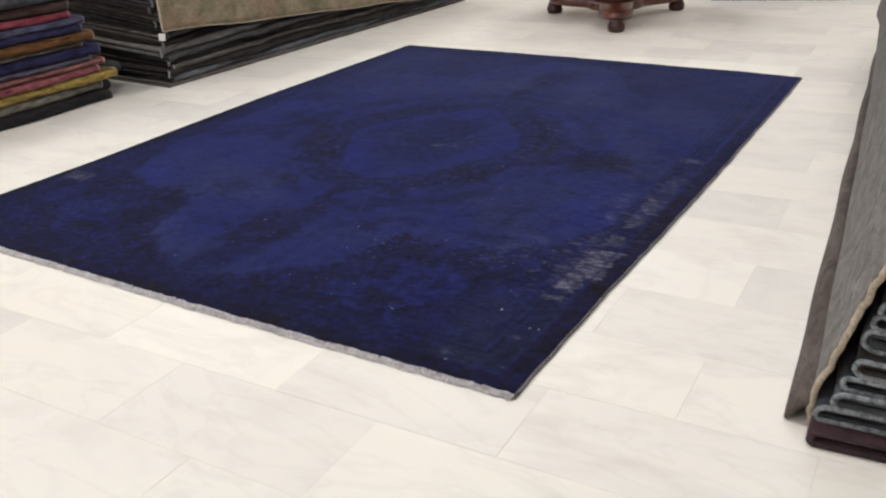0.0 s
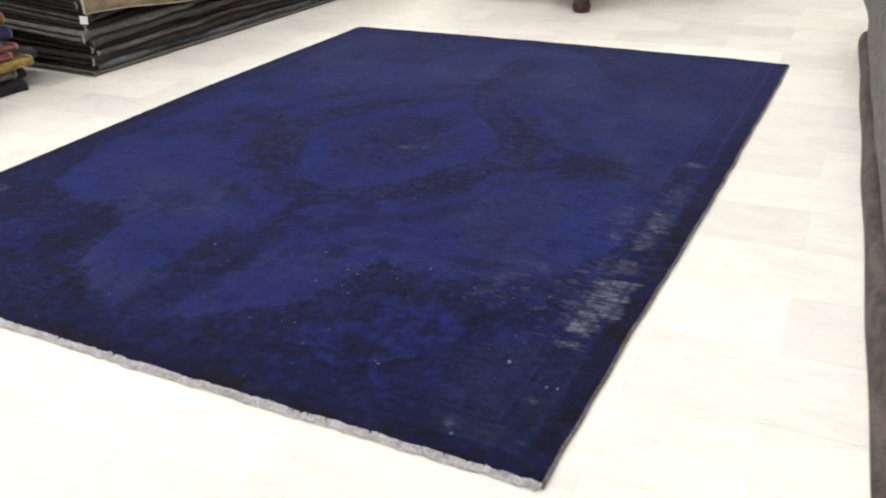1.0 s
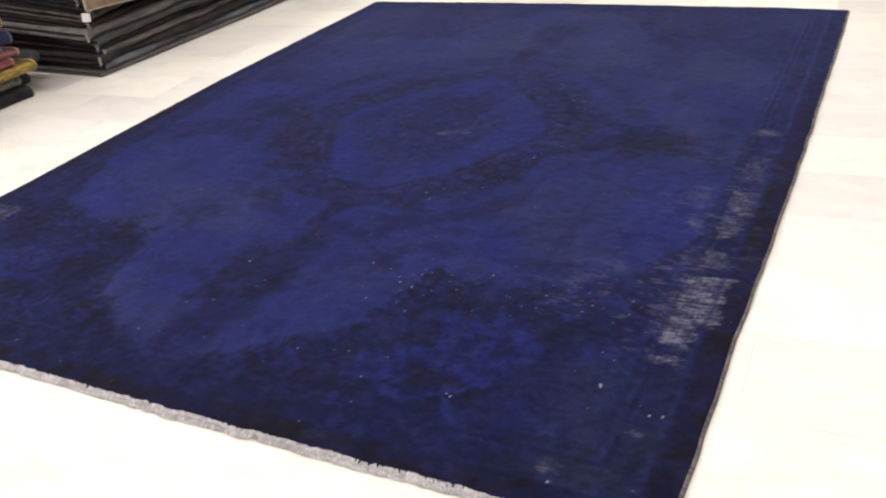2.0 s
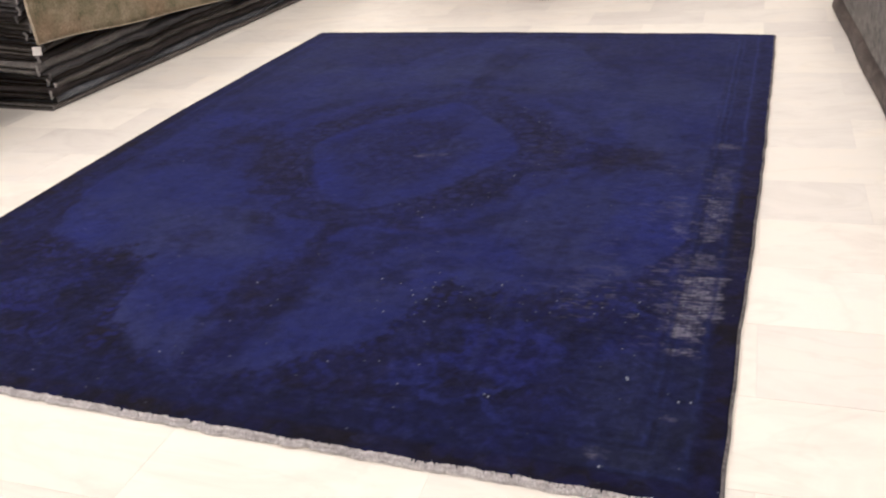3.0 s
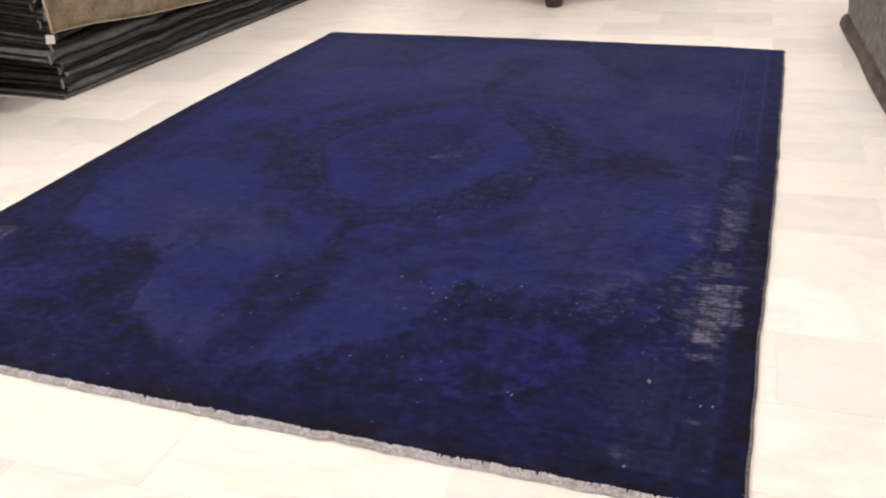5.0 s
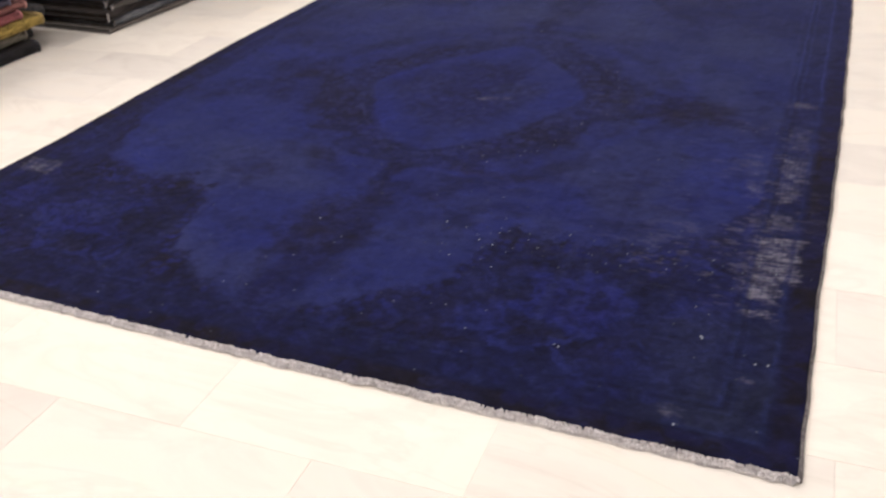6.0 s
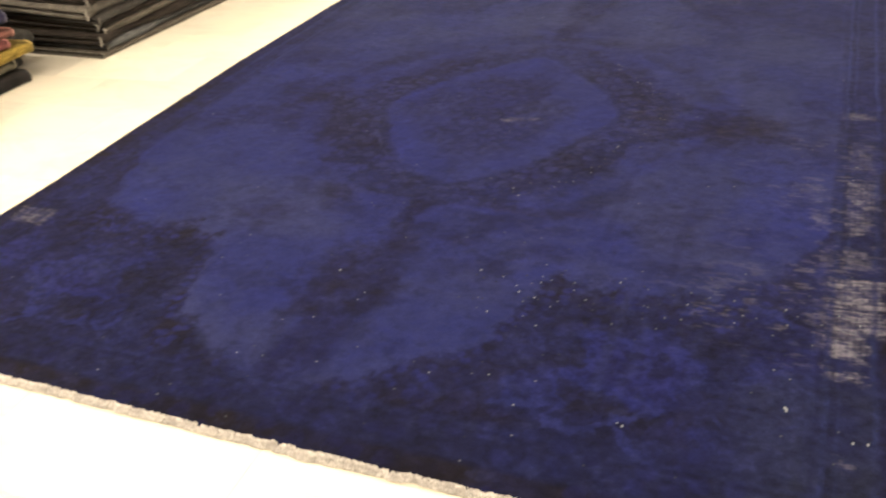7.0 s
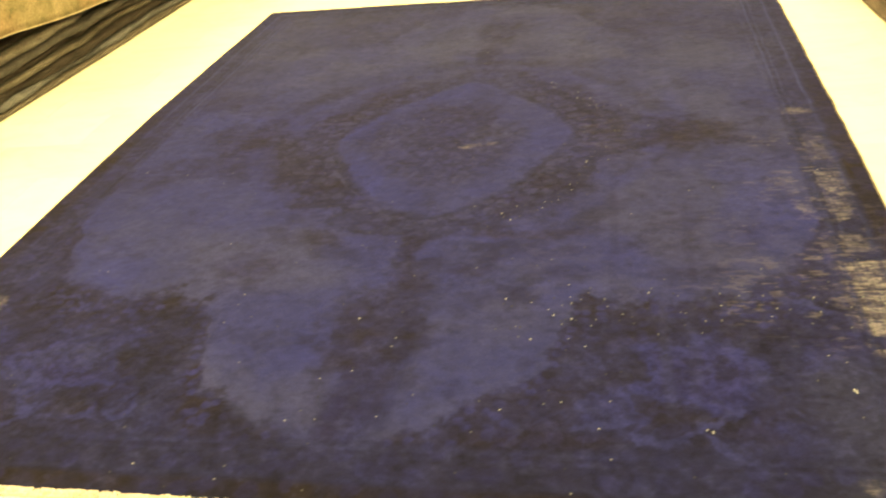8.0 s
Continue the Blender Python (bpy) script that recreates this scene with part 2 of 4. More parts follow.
floor = slab("floor", ROOM_X0, ROOM_X1, ROOM_Y0, ROOM_Y1, -0.12, -0.0013, GROUT, "white marble tile floor with thin pale joints")
slab("wall_north", ROOM_X0 - 0.2, ROOM_X1 + 0.2, ROOM_Y1, ROOM_Y1 + 0.2, -0.12, ROOM_H, PLASTER, "plain cream plaster wall")
slab("wall_south", ROOM_X0 - 0.2, ROOM_X1 + 0.2, ROOM_Y0 - 0.2, ROOM_Y0, -0.12, ROOM_H, PLASTER, "plain cream plaster wall")
slab("wall_west", ROOM_X0 - 0.2, ROOM_X0, ROOM_Y0, ROOM_Y1, -0.12, ROOM_H, PLASTER, "plain cream plaster wall")
slab("wall_east", ROOM_X1, ROOM_X1 + 0.2, ROOM_Y0, ROOM_Y1, -0.12, ROOM_H, PLASTER, "plain cream plaster wall")
slab("ceiling", ROOM_X0 - 0.2, ROOM_X1 + 0.2, ROOM_Y0 - 0.2, ROOM_Y1 + 0.2, ROOM_H, ROOM_H + 0.15, CEILING_PAINT, "plain white painted ceiling")


def ceiling_light():
    thing = holder("ceiling_light", pose(0, 0, ROOM_H))
    bm = bmesh.new()
    for x0, x1, y0, y1 in ((-0.6, 0.6, -0.33, -0.29), (-0.6, 0.6, 0.29, 0.33), (-0.6, -0.56, -0.289, 0.289), (0.56, 0.6, -0.289, 0.289)):
        box(bm, x0, x1, y0, y1, -0.05, -0.001)
    part("frame", bm, METAL, thing, smooth=False)
    bm = bmesh.new()
    box(bm, -0.555, 0.555, -0.285, 0.285, -0.035, -0.002)
    part("diffuser", bm, GLOW, thing, "glowing white diffuser", smooth=False)
    return tagged(thing, "lit rectangular white ceiling light panel", "ceiling light", "ceiling lights")


first_light = ceiling_light()
for i, (lx, ly) in enumerate(LAMP_SPOTS):
    if i == 0:
        first_light.matrix_world = pose(lx, ly, ROOM_H)
    else:
        copy_thing(first_light, pose(lx, ly, ROOM_H))


# ---- the blue rug ----
RUG_W, RUG_L, RUG_T = 2.7, 3.6, 0.009


def lattice(seed):
    return np.random.RandomState(seed).rand(256, 256)


def value_noise(x, y, seed):
    g = lattice(seed)
    xi, yi = np.floor(x).astype(int), np.floor(y).astype(int)
    fx, fy = x - xi, y - yi
    fx, fy = fx * fx * (3 - 2 * fx), fy * fy * (3 - 2 * fy)
    a, b = g[xi % 256, yi % 256], g[(xi + 1) % 256, yi % 256]
    c, d = g[xi % 256, (yi + 1) % 256], g[(xi + 1) % 256, (yi + 1) % 256]
    return (a * (1 - fx) + b * fx) * (1 - fy) + (c * (1 - fx) + d * fx) * fy


def layered(x, y, seed, octaves=4, gain=0.55):
    total, amp, norm = 0.0, 1.0, 0.0
    for o in range(octaves):
        total = total + amp * value_noise(x * 2 ** o + 17.3 * o, y * 2 ** o + 9.1 * o, seed + o)
        norm += amp
        amp *= gain
    return total / norm


def soft(a, lo, hi):
    t = np.clip((a - lo) / (hi - lo), 0, 1)
    return t * t * (3 - 2 * t)


def cells(x, y, size, seed):
    """Uneven round cells: the distance from the cell's middle, and a number for each cell."""
    gx, gy = x / size, y / size
    ix, iy = np.floor(gx).astype(int), np.floor(gy).astype(int)
    ja, jb, jc = lattice(seed), lattice(seed + 1), lattice(seed + 2)
    first, number = np.full_like(x, 9.0), np.zeros_like(x)
    for du in (-1, 0, 1):
        for dv in (-1, 0, 1):
            cu, cv = ix + du, iy + dv
            gap = np.hypot(gx - cu - 0.15 - 0.7 * ja[cu % 256, cv % 256], gy - cv - 0.15 - 0.7 * jb[cu % 256, cv % 256])
            near = gap < first
            number = np.where(near, jc[cu % 256, cv % 256], number)
            first = np.where(near, gap, first)
    return first, number


def rug_dye_and_sheen(x, y):
    """The rug's colour at x (-2.7 to 0) and y (0 to 3.6): an old medallion carpet dyed over in blue, with grazing sheen
    painted into its far half.
    """
    MID_X, MID_Y = -1.335, 1.745
    wx = (layered(x * 3, y * 3, 11) - 0.5) * 0.08 + (layered(x * 13, y * 13, 21, 5, 0.7) - 0.5) * 0.075
    wy = (layered(x * 3, y * 3, 31) - 0.5) * 0.08 + (layered(x * 13, y * 13, 41, 5, 0.7) - 0.5) * 0.075
    X, Y = np.abs(x - MID_X + wx), np.abs(y - RUG_L / 2 + wy)
    ax, ay = np.abs(x - MID_X), np.abs(y - RUG_L / 2)
    sx, sy = ax + (layered(ax * 6, ay * 6, 51, 3) - 0.5) * 0.16, ay + (layered(ax * 6, ay * 6, 61, 3) - 0.5) * 0.16

    field = np.stack([np.full_like(x, v) for v in (0.0156, 0.0198, 0.116)], -1)
    deep = np.array((0.0062, 0.0066, 0.0280))
    navy = np.array((0.0078, 0.0084, 0.0520))
    bright = np.array((0.0150, 0.0195, 0.142))
    brown = np.array((0.0118, 0.0100, 0.0210))
    mist = np.array((0.0235, 0.0285, 0.110))
    royal = np.array((0.0130, 0.0148, 0.102))

    def lay(base, colour, mask):
        return base * (1 - mask[..., None]) + colour * mask[..., None]

    def blob(px, py, rx, ry, rough=0.7):
        q = np.hypot((x - px + wx * 0.8) / rx, (y - py + wy * 0.8) / ry)
        return 1 - soft(q + (layered(x * 13, y * 15, 371, 5, 0.7) - 0.5) * rough * 1.5, 0.45, 1.2)

    def ring(value, at, half):
        return 1 - soft(np.abs(value - at), half * 0.4, half)

    broken = soft(layered(x * 9, y * 11, 231, 4, 0.65), 0.34, 0.62)
    patchy = soft(layered(x * 5, y * 6, 236, 4, 0.6), 0.38, 0.60)
    # weakens the pattern in the far half, under the painted grazing sheen
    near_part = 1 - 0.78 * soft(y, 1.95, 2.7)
    # small blossoms of the old pattern, in three sizes, and the curling stems between them
    c_small, n_small = cells(ax + wx * 0.25, ay + wy * 0.25, 0.034, 501)
    c_mid, n_mid = cells(ax + wx * 0.3, ay + wy * 0.3, 0.056, 511)
    c_big, n_big = cells(sx, sy, 0.105, 521)
    bud = (1 - soft(c_small, 0.28, 0.50)) * soft(n_small, 0.25, 0.5)
    bloom = (1 - soft(c_mid, 0.30, 0.52)) * soft(n_mid, 0.2, 0.45)
    rosette = ring(c_big, 0.34, 0.14) * soft(n_big, 0.3, 0.5)
    stems = 1 - soft(np.abs(layered(sx * 16, sy * 16, 71, 2) - 0.5), 0.012, 0.055)

    # the field: slow cloudy fading, brushed dye and faint bands
    c = lay(field, mist, soft(layered(x * 2.2, y * 3.0, 101, 5), 0.42, 0.66) * 0.90)
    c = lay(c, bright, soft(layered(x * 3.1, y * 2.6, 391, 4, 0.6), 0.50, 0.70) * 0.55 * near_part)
    c = lay(c, navy, soft(layered(x * 2.4, y * 4.6, 111, 6, 0.62), 0.50, 0.72) * 0.62)
    c = lay(c, deep, soft(layered(x * 8, y * 11, 251, 5, 0.7), 0.54, 0.72) * 0.38)
    c = lay(c, mist, soft(layered(x * 10, y * 13, 256, 5, 0.7), 0.55, 0.72) * 0.35)
    # pale grazing sheen put into the colour towards the far end
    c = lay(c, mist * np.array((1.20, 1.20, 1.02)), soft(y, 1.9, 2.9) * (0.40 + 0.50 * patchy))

    # medallion: a pointed oval with a bright rim, a flowered heart, and a dark wreath of small blossoms
    mx, my = np.abs(x - MID_X + wx * 0.75), np.abs(y - MID_Y + wy * 0.75)
    r = ((mx / 0.455) ** 1.34 + (my / 0.585) ** 1.34) ** (1 / 1.34)
    out = ((mx / 0.61) ** 1.6 + (my / 0.69) ** 1.6) ** (1 / 1.6) + (layered(x * 9, y * 9, 402, 5, 0.65) - 0.5) * 0.40
    wreath = soft(r, 0.98, 1.05) * (1 - soft(out, 0.85, 1.20)) * near_part * (0.70 + 0.30 * patchy)
    c = lay(c, navy, wreath * 0.65)
    c = lay(c, deep, wreath * (0.08 + 0.52 * broken))
    c = lay(c, brown, wreath * patchy * 0.35)
    c = lay(c, mist * 0.85, wreath * bloom * 0.62)
    c = lay(c, deep * 0.8, wreath * ring(c_mid, 0.52, 0.10) * 0.6)
    c = lay(c, royal, wreath * bud * (1 - broken) * 0.5)
    inner = 1 - soft(r + (layered(x * 20, y * 20, 403, 4, 0.65) - 0.5) * 0.16, 0.86, 1.04)
    c = lay(c, field * 0.92, inner * 0.65)
    rim = soft(r, 0.58, 0.80) * (1 - soft(r, 0.93, 0.99))
    c = lay(c, bright, rim * (0.10 + 0.55 * soft(layered(x * 4, y * 4, 405, 3), 0.35, 0.6)))
    heart = 1 - soft(r + (layered(x * 8, y * 8, 406, 3) - 0.5) * 0.5, 0.45, 0.85)
    c = lay(c, navy, heart * 0.55)
    c = lay(c, deep, heart * (0.25 * stems + 0.40 * broken))
    c = lay(c, mist * 0.9, heart * (0.40 * rosette + 0.25 * bud))
    c = lay(c, mist * 0.8, blob(-1.19, 1.78, 0.13, 0.14) * 0.45)
    # the oval's outline, doubled at its near side, with a point and a short stem below
    c = lay(c, deep * 0.7, ring(r + (layered(x * 12, y * 12, 381, 4, 0.65) - 0.5) * 0.06, 1.0, 0.045) * 0.55 * (0.25 + 0.65 * near_part) * (0.55 + 0.45 * patchy))
    c = lay(c, mist * 0.9, ring(r, 1.06, 0.022) * 0.60 * broken * near_part)
    c = lay(c, deep, ring(out, 1.0, 0.06) * 0.45 * near_part)
    # faint lines that repeat the oval farther out
    r2 = ((mx / 0.80) ** 1.7 + (my / 0.84) ** 1.7) ** (1 / 1.7)
    c = lay(c, deep, ring(r2, 1.0, 0.09) * 0.40 * patchy)
    c = lay(c, bright, ring(r2, 0.92, 0.05) * 0.30 * broken)

    # pendants: near, far, and at both sides; leaves beside the stem
    drop = np.zeros_like(x)
    for px, py, rx, ry, k, tint in ((-1.345, 0.57, 0.155, 0.30, 1.0, deep), (-1.33, 0.26, 0.085, 0.20, 0.75, navy), (-1.355, 0.96, 0.045, 0.19, 0.8, deep), (-1.29, 0.81, 0.075, 0.075, 0.7, deep), (-1.31, 2.62, 0.06, 0.22, 0.5, deep),
                                    (-1.30, 3.02, 0.13, 0.24, 0.45, deep), (-0.52, 1.77, 0.22, 0.15, 0.85, deep), (-2.16, 1.83, 0.18, 0.17, 0.75, deep), (-1.62, 1.03, 0.095, 0.045, 0.55, deep), (-1.14, 0.86, 0.08, 0.03, 0.45, navy),
                                    (-1.00, 1.06, 0.20, 0.035, 0.4, brown), (-1.78, 0.88, 0.16, 0.05, 0.35, navy)):
        m = blob(px, py, rx, ry)
        drop = np.maximum(drop, m * k)
        c = lay(c, tint, m * k * (0.62 + 0.38 * broken))
        c = lay(c, brown, m * k * patchy * 0.35)
        c = lay(c, royal * 0.8, m * k * bloom * 0.35)
    c = lay(c, navy * 0.8, soft(-np.abs(x + 1.335 + 0.10 * (y - 0.3)), -0.12, -0.03) * soft(y, 0.1, 0.2) * (1 - soft(y, 0.30, 0.45)) * 0.5)

    # flowered corners with a lobed edge
    lobe = lambda X: np.interp(X, (0.0, 0.10, 0.28, 0.42, 0.46, 0.50, 0.62, 0.80, 0.97, 1.10, 1.17, 1.35), (1.72, 1.64, 1.52, 1.41, 1.25, 1.09, 1.04, 1.07, 1.02, 0.86, 0.62, 0.40))
    edge = (lobe(np.abs(X - 0.03)) + lobe(X) + lobe(X + 0.03)) / 3
    reach = Y - edge + (layered(x * 12, y * 12, 351, 5, 0.7) - 0.5) * 0.21
    corner = soft(reach, -0.035, 0.05) * near_part * (1 - 0.45 * soft(np.abs(x + 1.335), 0.72, 1.0) * soft(y, 0.62, 0.85))
    c = lay(c, navy, corner * 0.58)
    c = lay(c, deep, corner * (0.22 + 0.60 * broken))
    c = lay(c, brown, corner * patchy * 0.45)
    c = lay(c, mist * 0.95, ring(reach, -0.03, 0.03) * (0.1 + 0.35 * broken) * near_part)
    # a scaled edging along the lobes: blue scales with dark outlines
    edging = corner * (1 - soft(reach, 0.12, 0.24))
    c = lay(c, brown * 0.75, edging * 0.70)
    c = lay(c, royal, edging * bud * 0.90)
    within = corner * soft(reach, 0.10, 0.20)
    c = lay(c, royal * 0.9, within * bloom * 0.30)
    c = lay(c, deep * 0.8, within * ring(c_mid, 0.50, 0.12) * 0.35)
    c = lay(c, np.array((0.0140, 0.0165, 0.095)), within * stems * 0.40)
    for px, py, rr, k in ((0.80, 1.35, 0.145, 1.0), (1.10, 1.30, 0.09, 0.7), (0.60, 1.50, 0.07, 0.8), (1.02, 1.56, 0.07, 0.7), (0.72, 1.10, 0.05, 0.4)):
        fx, fy = X - px, (Y - py) * 1.1
        q = np.hypot(fx, fy) / rr / (1 + 0.20 * np.cos(5 * np.arctan2(fy, fx))) + (layered(x * 16, y * 16, 411, 4, 0.65) - 0.5) * 0.9
        c = lay(c, royal * 1.05, (1 - soft(q, 0.75, 1.15)) * corner * 0.95 * k)
        c = lay(c, bright, ring(q, 0.85, 0.16) * corner * 0.35 * k)
        c = lay(c, deep, (ring(q, 0.45, 0.16) * 0.55 + (1 - soft(q, 0.12, 0.25)) * 0.5) * corner * broken * k)
    # long curled leaves that hold the large blossom
    for px, py, rr, a0, a1, wide in ((0.71, 1.42, 0.155, 0.2, 2.9, 0.016), (0.90, 1.50, 0.12, 1.0, 3.1, 0.012), (0.52, 1.45, 0.11, 0.3, 1.8, 0.014), (0.98, 1.22, 0.14, 3.6, 5.6, 0.012), (1.05, 1.40, 0.10, 0.4, 2.4, 0.010)):
        turn = np.arctan2(Y - py, X - px) % (2 * math.pi)
        arc = ring(np.hypot(X - px, Y - py), rr, wide) * soft(turn, a0, a0 + 0.3) * (1 - soft(turn, a1 - 0.3, a1))
        c = lay(c, np.array((0.0160, 0.0195, 0.116)), arc * corner * 0.9)
        c = lay(c, deep * 0.8, ring(np.hypot(X - px, Y - py), rr + wide * 1.3, wide * 0.8) * soft(turn, a0, a0 + 0.3) * (1 - soft(turn, a1 - 0.3, a1)) * corner * 0.5)
    # dark sweeps in the western corner
    for px, py, rx, ry, k in ((-1.93, 0.63, 0.16, 0.045, 0.75), (-2.18, 0.55, 0.20, 0.035, 0.5), (-1.88, 0.40, 0.07, 0.10, 0.6), (-1.62, 0.22, 0.07, 0.07, 0.6), (-2.02, 0.30, 0.12, 0.035, 0.55), (-0.68, 0.62, 0.20, 0.05, 0.6), (-0.34, 0.56, 0.13, 0.04, 0.5)):
        c = lay(c, deep * 0.75, blob(px, py, rx, ry, 0.8) * k)
    for px, py, rx, ry, k in ((-2.13, 0.47, 0.15, 0.06, 0.6), (-2.24, 0.36, 0.10, 0.05, 0.4), (-1.80, 0.46, 0.035, 0.10, 0.45), (-1.50, 0.24, 0.04, 0.07, 0.45)):
        c = lay(c, np.array((0.0175, 0.0220, 0.108)), blob(px, py, rx, ry, 0.8) * k)

    # fold creases along the length, their light and shade drawn as lines of colour
    for at, y0, y1, tone, k in ((-0.62, 0.22, 0.95, mist, 0.34), (-0.56, 0.25, 0.8, mist, 0.2), (-0.43, 0.3, 1.0, mist, 0.12), (-0.75, 0.6, 1.5, navy, 0.25), (-1.42, 0.1, 0.5, mist, 0.35), (-0.55, 0.7, 1.4, navy, 0.28), (-1.22, 0.15, 0.6, mist, 0.3)):
        run = soft(y, y0, y0 + 0.15) * (1 - soft(y, y1 - 0.25, y1))
        c = lay(c, tone, ring(x + wx * 0.3, at, 0.018) * run * k)

    # border: stripes, small repeats, a dark brown outer band, evened out under the painted far sheen
    d = np.minimum(RUG_W / 2 - np.abs(x + RUG_W / 2), RUG_L / 2 - np.abs(y - RUG_L / 2))
    d = d + (layered(x * 8, y * 8, 131, 2) - 0.5) * 0.008
    side = soft(x, -0.30, -0.22)
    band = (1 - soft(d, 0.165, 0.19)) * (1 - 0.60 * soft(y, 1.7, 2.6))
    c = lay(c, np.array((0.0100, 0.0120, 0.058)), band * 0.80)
    c = lay(c, np.array((0.0205, 0.0250, 0.062)), soft(x, -0.42, -0.24) * (1 - soft(y, 0.42, 0.56)) * soft(d, 0.05, 0.08) * (0.45 + 0.35 * patchy))
    c = lay(c, deep, band * broken * (0.50 - 0.25 * side))
    c = lay(c, royal * 0.85, band * bloom * 0.45 * (1 - side * 0.6))
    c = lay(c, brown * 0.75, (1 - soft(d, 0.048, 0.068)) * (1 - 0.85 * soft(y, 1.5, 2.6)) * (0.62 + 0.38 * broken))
    c = lay(c, navy * 1.1, (1 - soft(d, 0.048, 0.068)) * bloom * 0.55)
    # border lines raised in colour to stay above the painted far sheen
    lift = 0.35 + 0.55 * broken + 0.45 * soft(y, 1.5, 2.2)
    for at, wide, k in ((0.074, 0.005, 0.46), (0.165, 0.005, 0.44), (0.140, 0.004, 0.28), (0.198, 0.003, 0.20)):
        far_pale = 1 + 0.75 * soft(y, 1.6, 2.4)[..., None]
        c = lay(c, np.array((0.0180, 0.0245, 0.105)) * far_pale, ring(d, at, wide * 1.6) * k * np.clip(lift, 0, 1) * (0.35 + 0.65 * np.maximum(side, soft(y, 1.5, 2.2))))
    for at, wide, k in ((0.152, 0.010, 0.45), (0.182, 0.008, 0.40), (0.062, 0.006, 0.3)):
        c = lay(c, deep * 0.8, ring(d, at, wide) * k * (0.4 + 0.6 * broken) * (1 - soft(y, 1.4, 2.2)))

    # tufty mottling, stronger where the old pattern shows; weft lines; light streaks of the pile nap, painted as colour
    veil = soft(layered(x * 5.5, y * 7, 421, 5, 0.65), 0.42, 0.66)
    c = lay(c, field * 0.92, veil * 0.36 * (1 - 0.5 * soft(0.2 - d, 0.0, 0.05)))
    c = lay(c, deep, soft(layered(x * 19, y * 24, 431, 4, 0.7), 0.55, 0.74) * 0.24)
    c = lay(c, mist, soft(layered(x * 21, y * 25, 441, 4, 0.7), 0.57, 0.76) * 0.28)
    c = c * (1 - 0.20 * corner * (0.5 + 0.5 * patchy))[..., None]
    mark = np.clip(corner + wreath + 0.6 * heart + 0.8 * drop + 0.6 * band, 0, 1)
    tuft = layered(x * 40, y * 46, 281, 3, 0.85) - 0.5
    c = c * (1 + (0.22 + 0.62 * mark) * tuft * 1.3)[..., None]
    c = c * (0.94 + 0.12 * layered(x * 12, y * 60, 141, 3, 0.7))[..., None]
    c = c * (0.82 + 0.36 * layered(x * 11, y * 2.4, 291, 4, 0.6))[..., None]
    c = lay(c, deep * 0.8, soft(layered(x * 38, y * 52, 241, 2, 0.7), 0.52, 0.74) * (0.12 + 0.25 * mark))

    # worn to the warp: patches with a woven grain, and thin streaks
    streak = soft(layered(x * 14, y * 95, 151, 3, 0.75), 0.40, 0.60)
    ragged = layered(x * 22, y * 40, 161, 4, 0.70) - 0.5
    rows = 0.5 + 0.5 * np.sin((y + 0.010 * np.sin(x * 31) + ragged * 0.012) * 2 * math.pi / 0.0155)
    threads = 0.5 + 0.5 * np.sin(x * 2 * math.pi / 0.0135 + 2.0 * layered(x * 5, y * 30, 155, 2))
    weave = np.clip(0.08 + 0.24 * rows + 0.18 * threads + 0.55 * soft(layered(x * 60, y * 70, 301, 2, 0.8), 0.40, 0.65), 0, 1)
    wear = np.zeros_like(x)
    for x0, x1, y0, y1, k in ((-0.172, -0.048, 0.675, 0.90, 0.85), (-0.168, -0.085, 0.575, 0.70, 0.80), (-0.175, -0.092, 0.505, 0.545, 0.85), (-0.150, -0.072, 1.27, 1.43, 0.60), (-0.152, -0.075, 1.12, 1.27, 0.50), (-0.20, -0.16, 0.60, 0.90, 0.14),
                              (-0.235, -0.185, 1.14, 1.24, 0.34), (-0.185, -0.075, 1.88, 1.95, 0.50), (-0.21, -0.16, 0.94, 1.06, 0.26), (-0.15, -0.09, 0.95, 1.06, 0.40), (-0.15, -0.08, 1.50, 1.70, 0.25), (-0.30, -0.2, 1.30, 1.40, 0.14),
                              (-2.66, -2.5, 0.62, 0.73, 0.50), (-1.285, -1.225, 1.675, 1.71, 0.45), (-1.21, -1.165, 1.70, 1.725, 0.35), (-0.80, -0.68, 1.62, 1.9, 0.06), (-0.55, -0.35, 1.70, 1.86, 0.06), (-0.13, -0.10, 0.24, 0.27, 0.45), (-0.285, -0.225, 0.09, 0.13, 0.42)):
        inside = np.minimum(np.minimum(x - x0, x1 - x), np.minimum(y - y0, y1 - y)) + ragged * 0.07
        wear = np.maximum(wear, soft(inside, -0.004, 0.014) * k * (0.62 + 0.38 * streak))
    wear = wear * weave
    gash = ring(y - 0.775 - 0.10 * (x + 0.12) + ragged * 0.01, 0.0, 0.007) * side
    wear = wear * (1 - 0.85 * gash)
    for at in (0.074, 0.165):
        wear = wear * (1 - 0.55 * ring(d, at, 0.009))
    dashes = soft(layered(x * 26, y * 85, 311, 3, 0.7), 0.58, 0.70) * soft(layered(x * 7, y * 9, 341, 3), 0.42, 0.60)
    thin = np.exp(-((x + 0.24) / 0.20) ** 2) * soft(y, 0.45, 0.65) * (1 - soft(y, 1.5, 2.0)) + 0.55 * np.exp(-((y - 0.71 - 0.10 * (x + 0.6)) / 0.07) ** 2) * soft(x, -1.0, -0.8) + 0.30 * np.exp(-((r - 1.2) / 0.2) ** 2) * soft(x, -1.2, -0.8)
    wear = np.maximum(wear, dashes * np.clip(thin, 0, 1) * 0.26)
    worn = np.stack([0.110 + 0.070 * streak, 0.110 + 0.070 * streak, 0.166 + 0.080 * streak], -1)
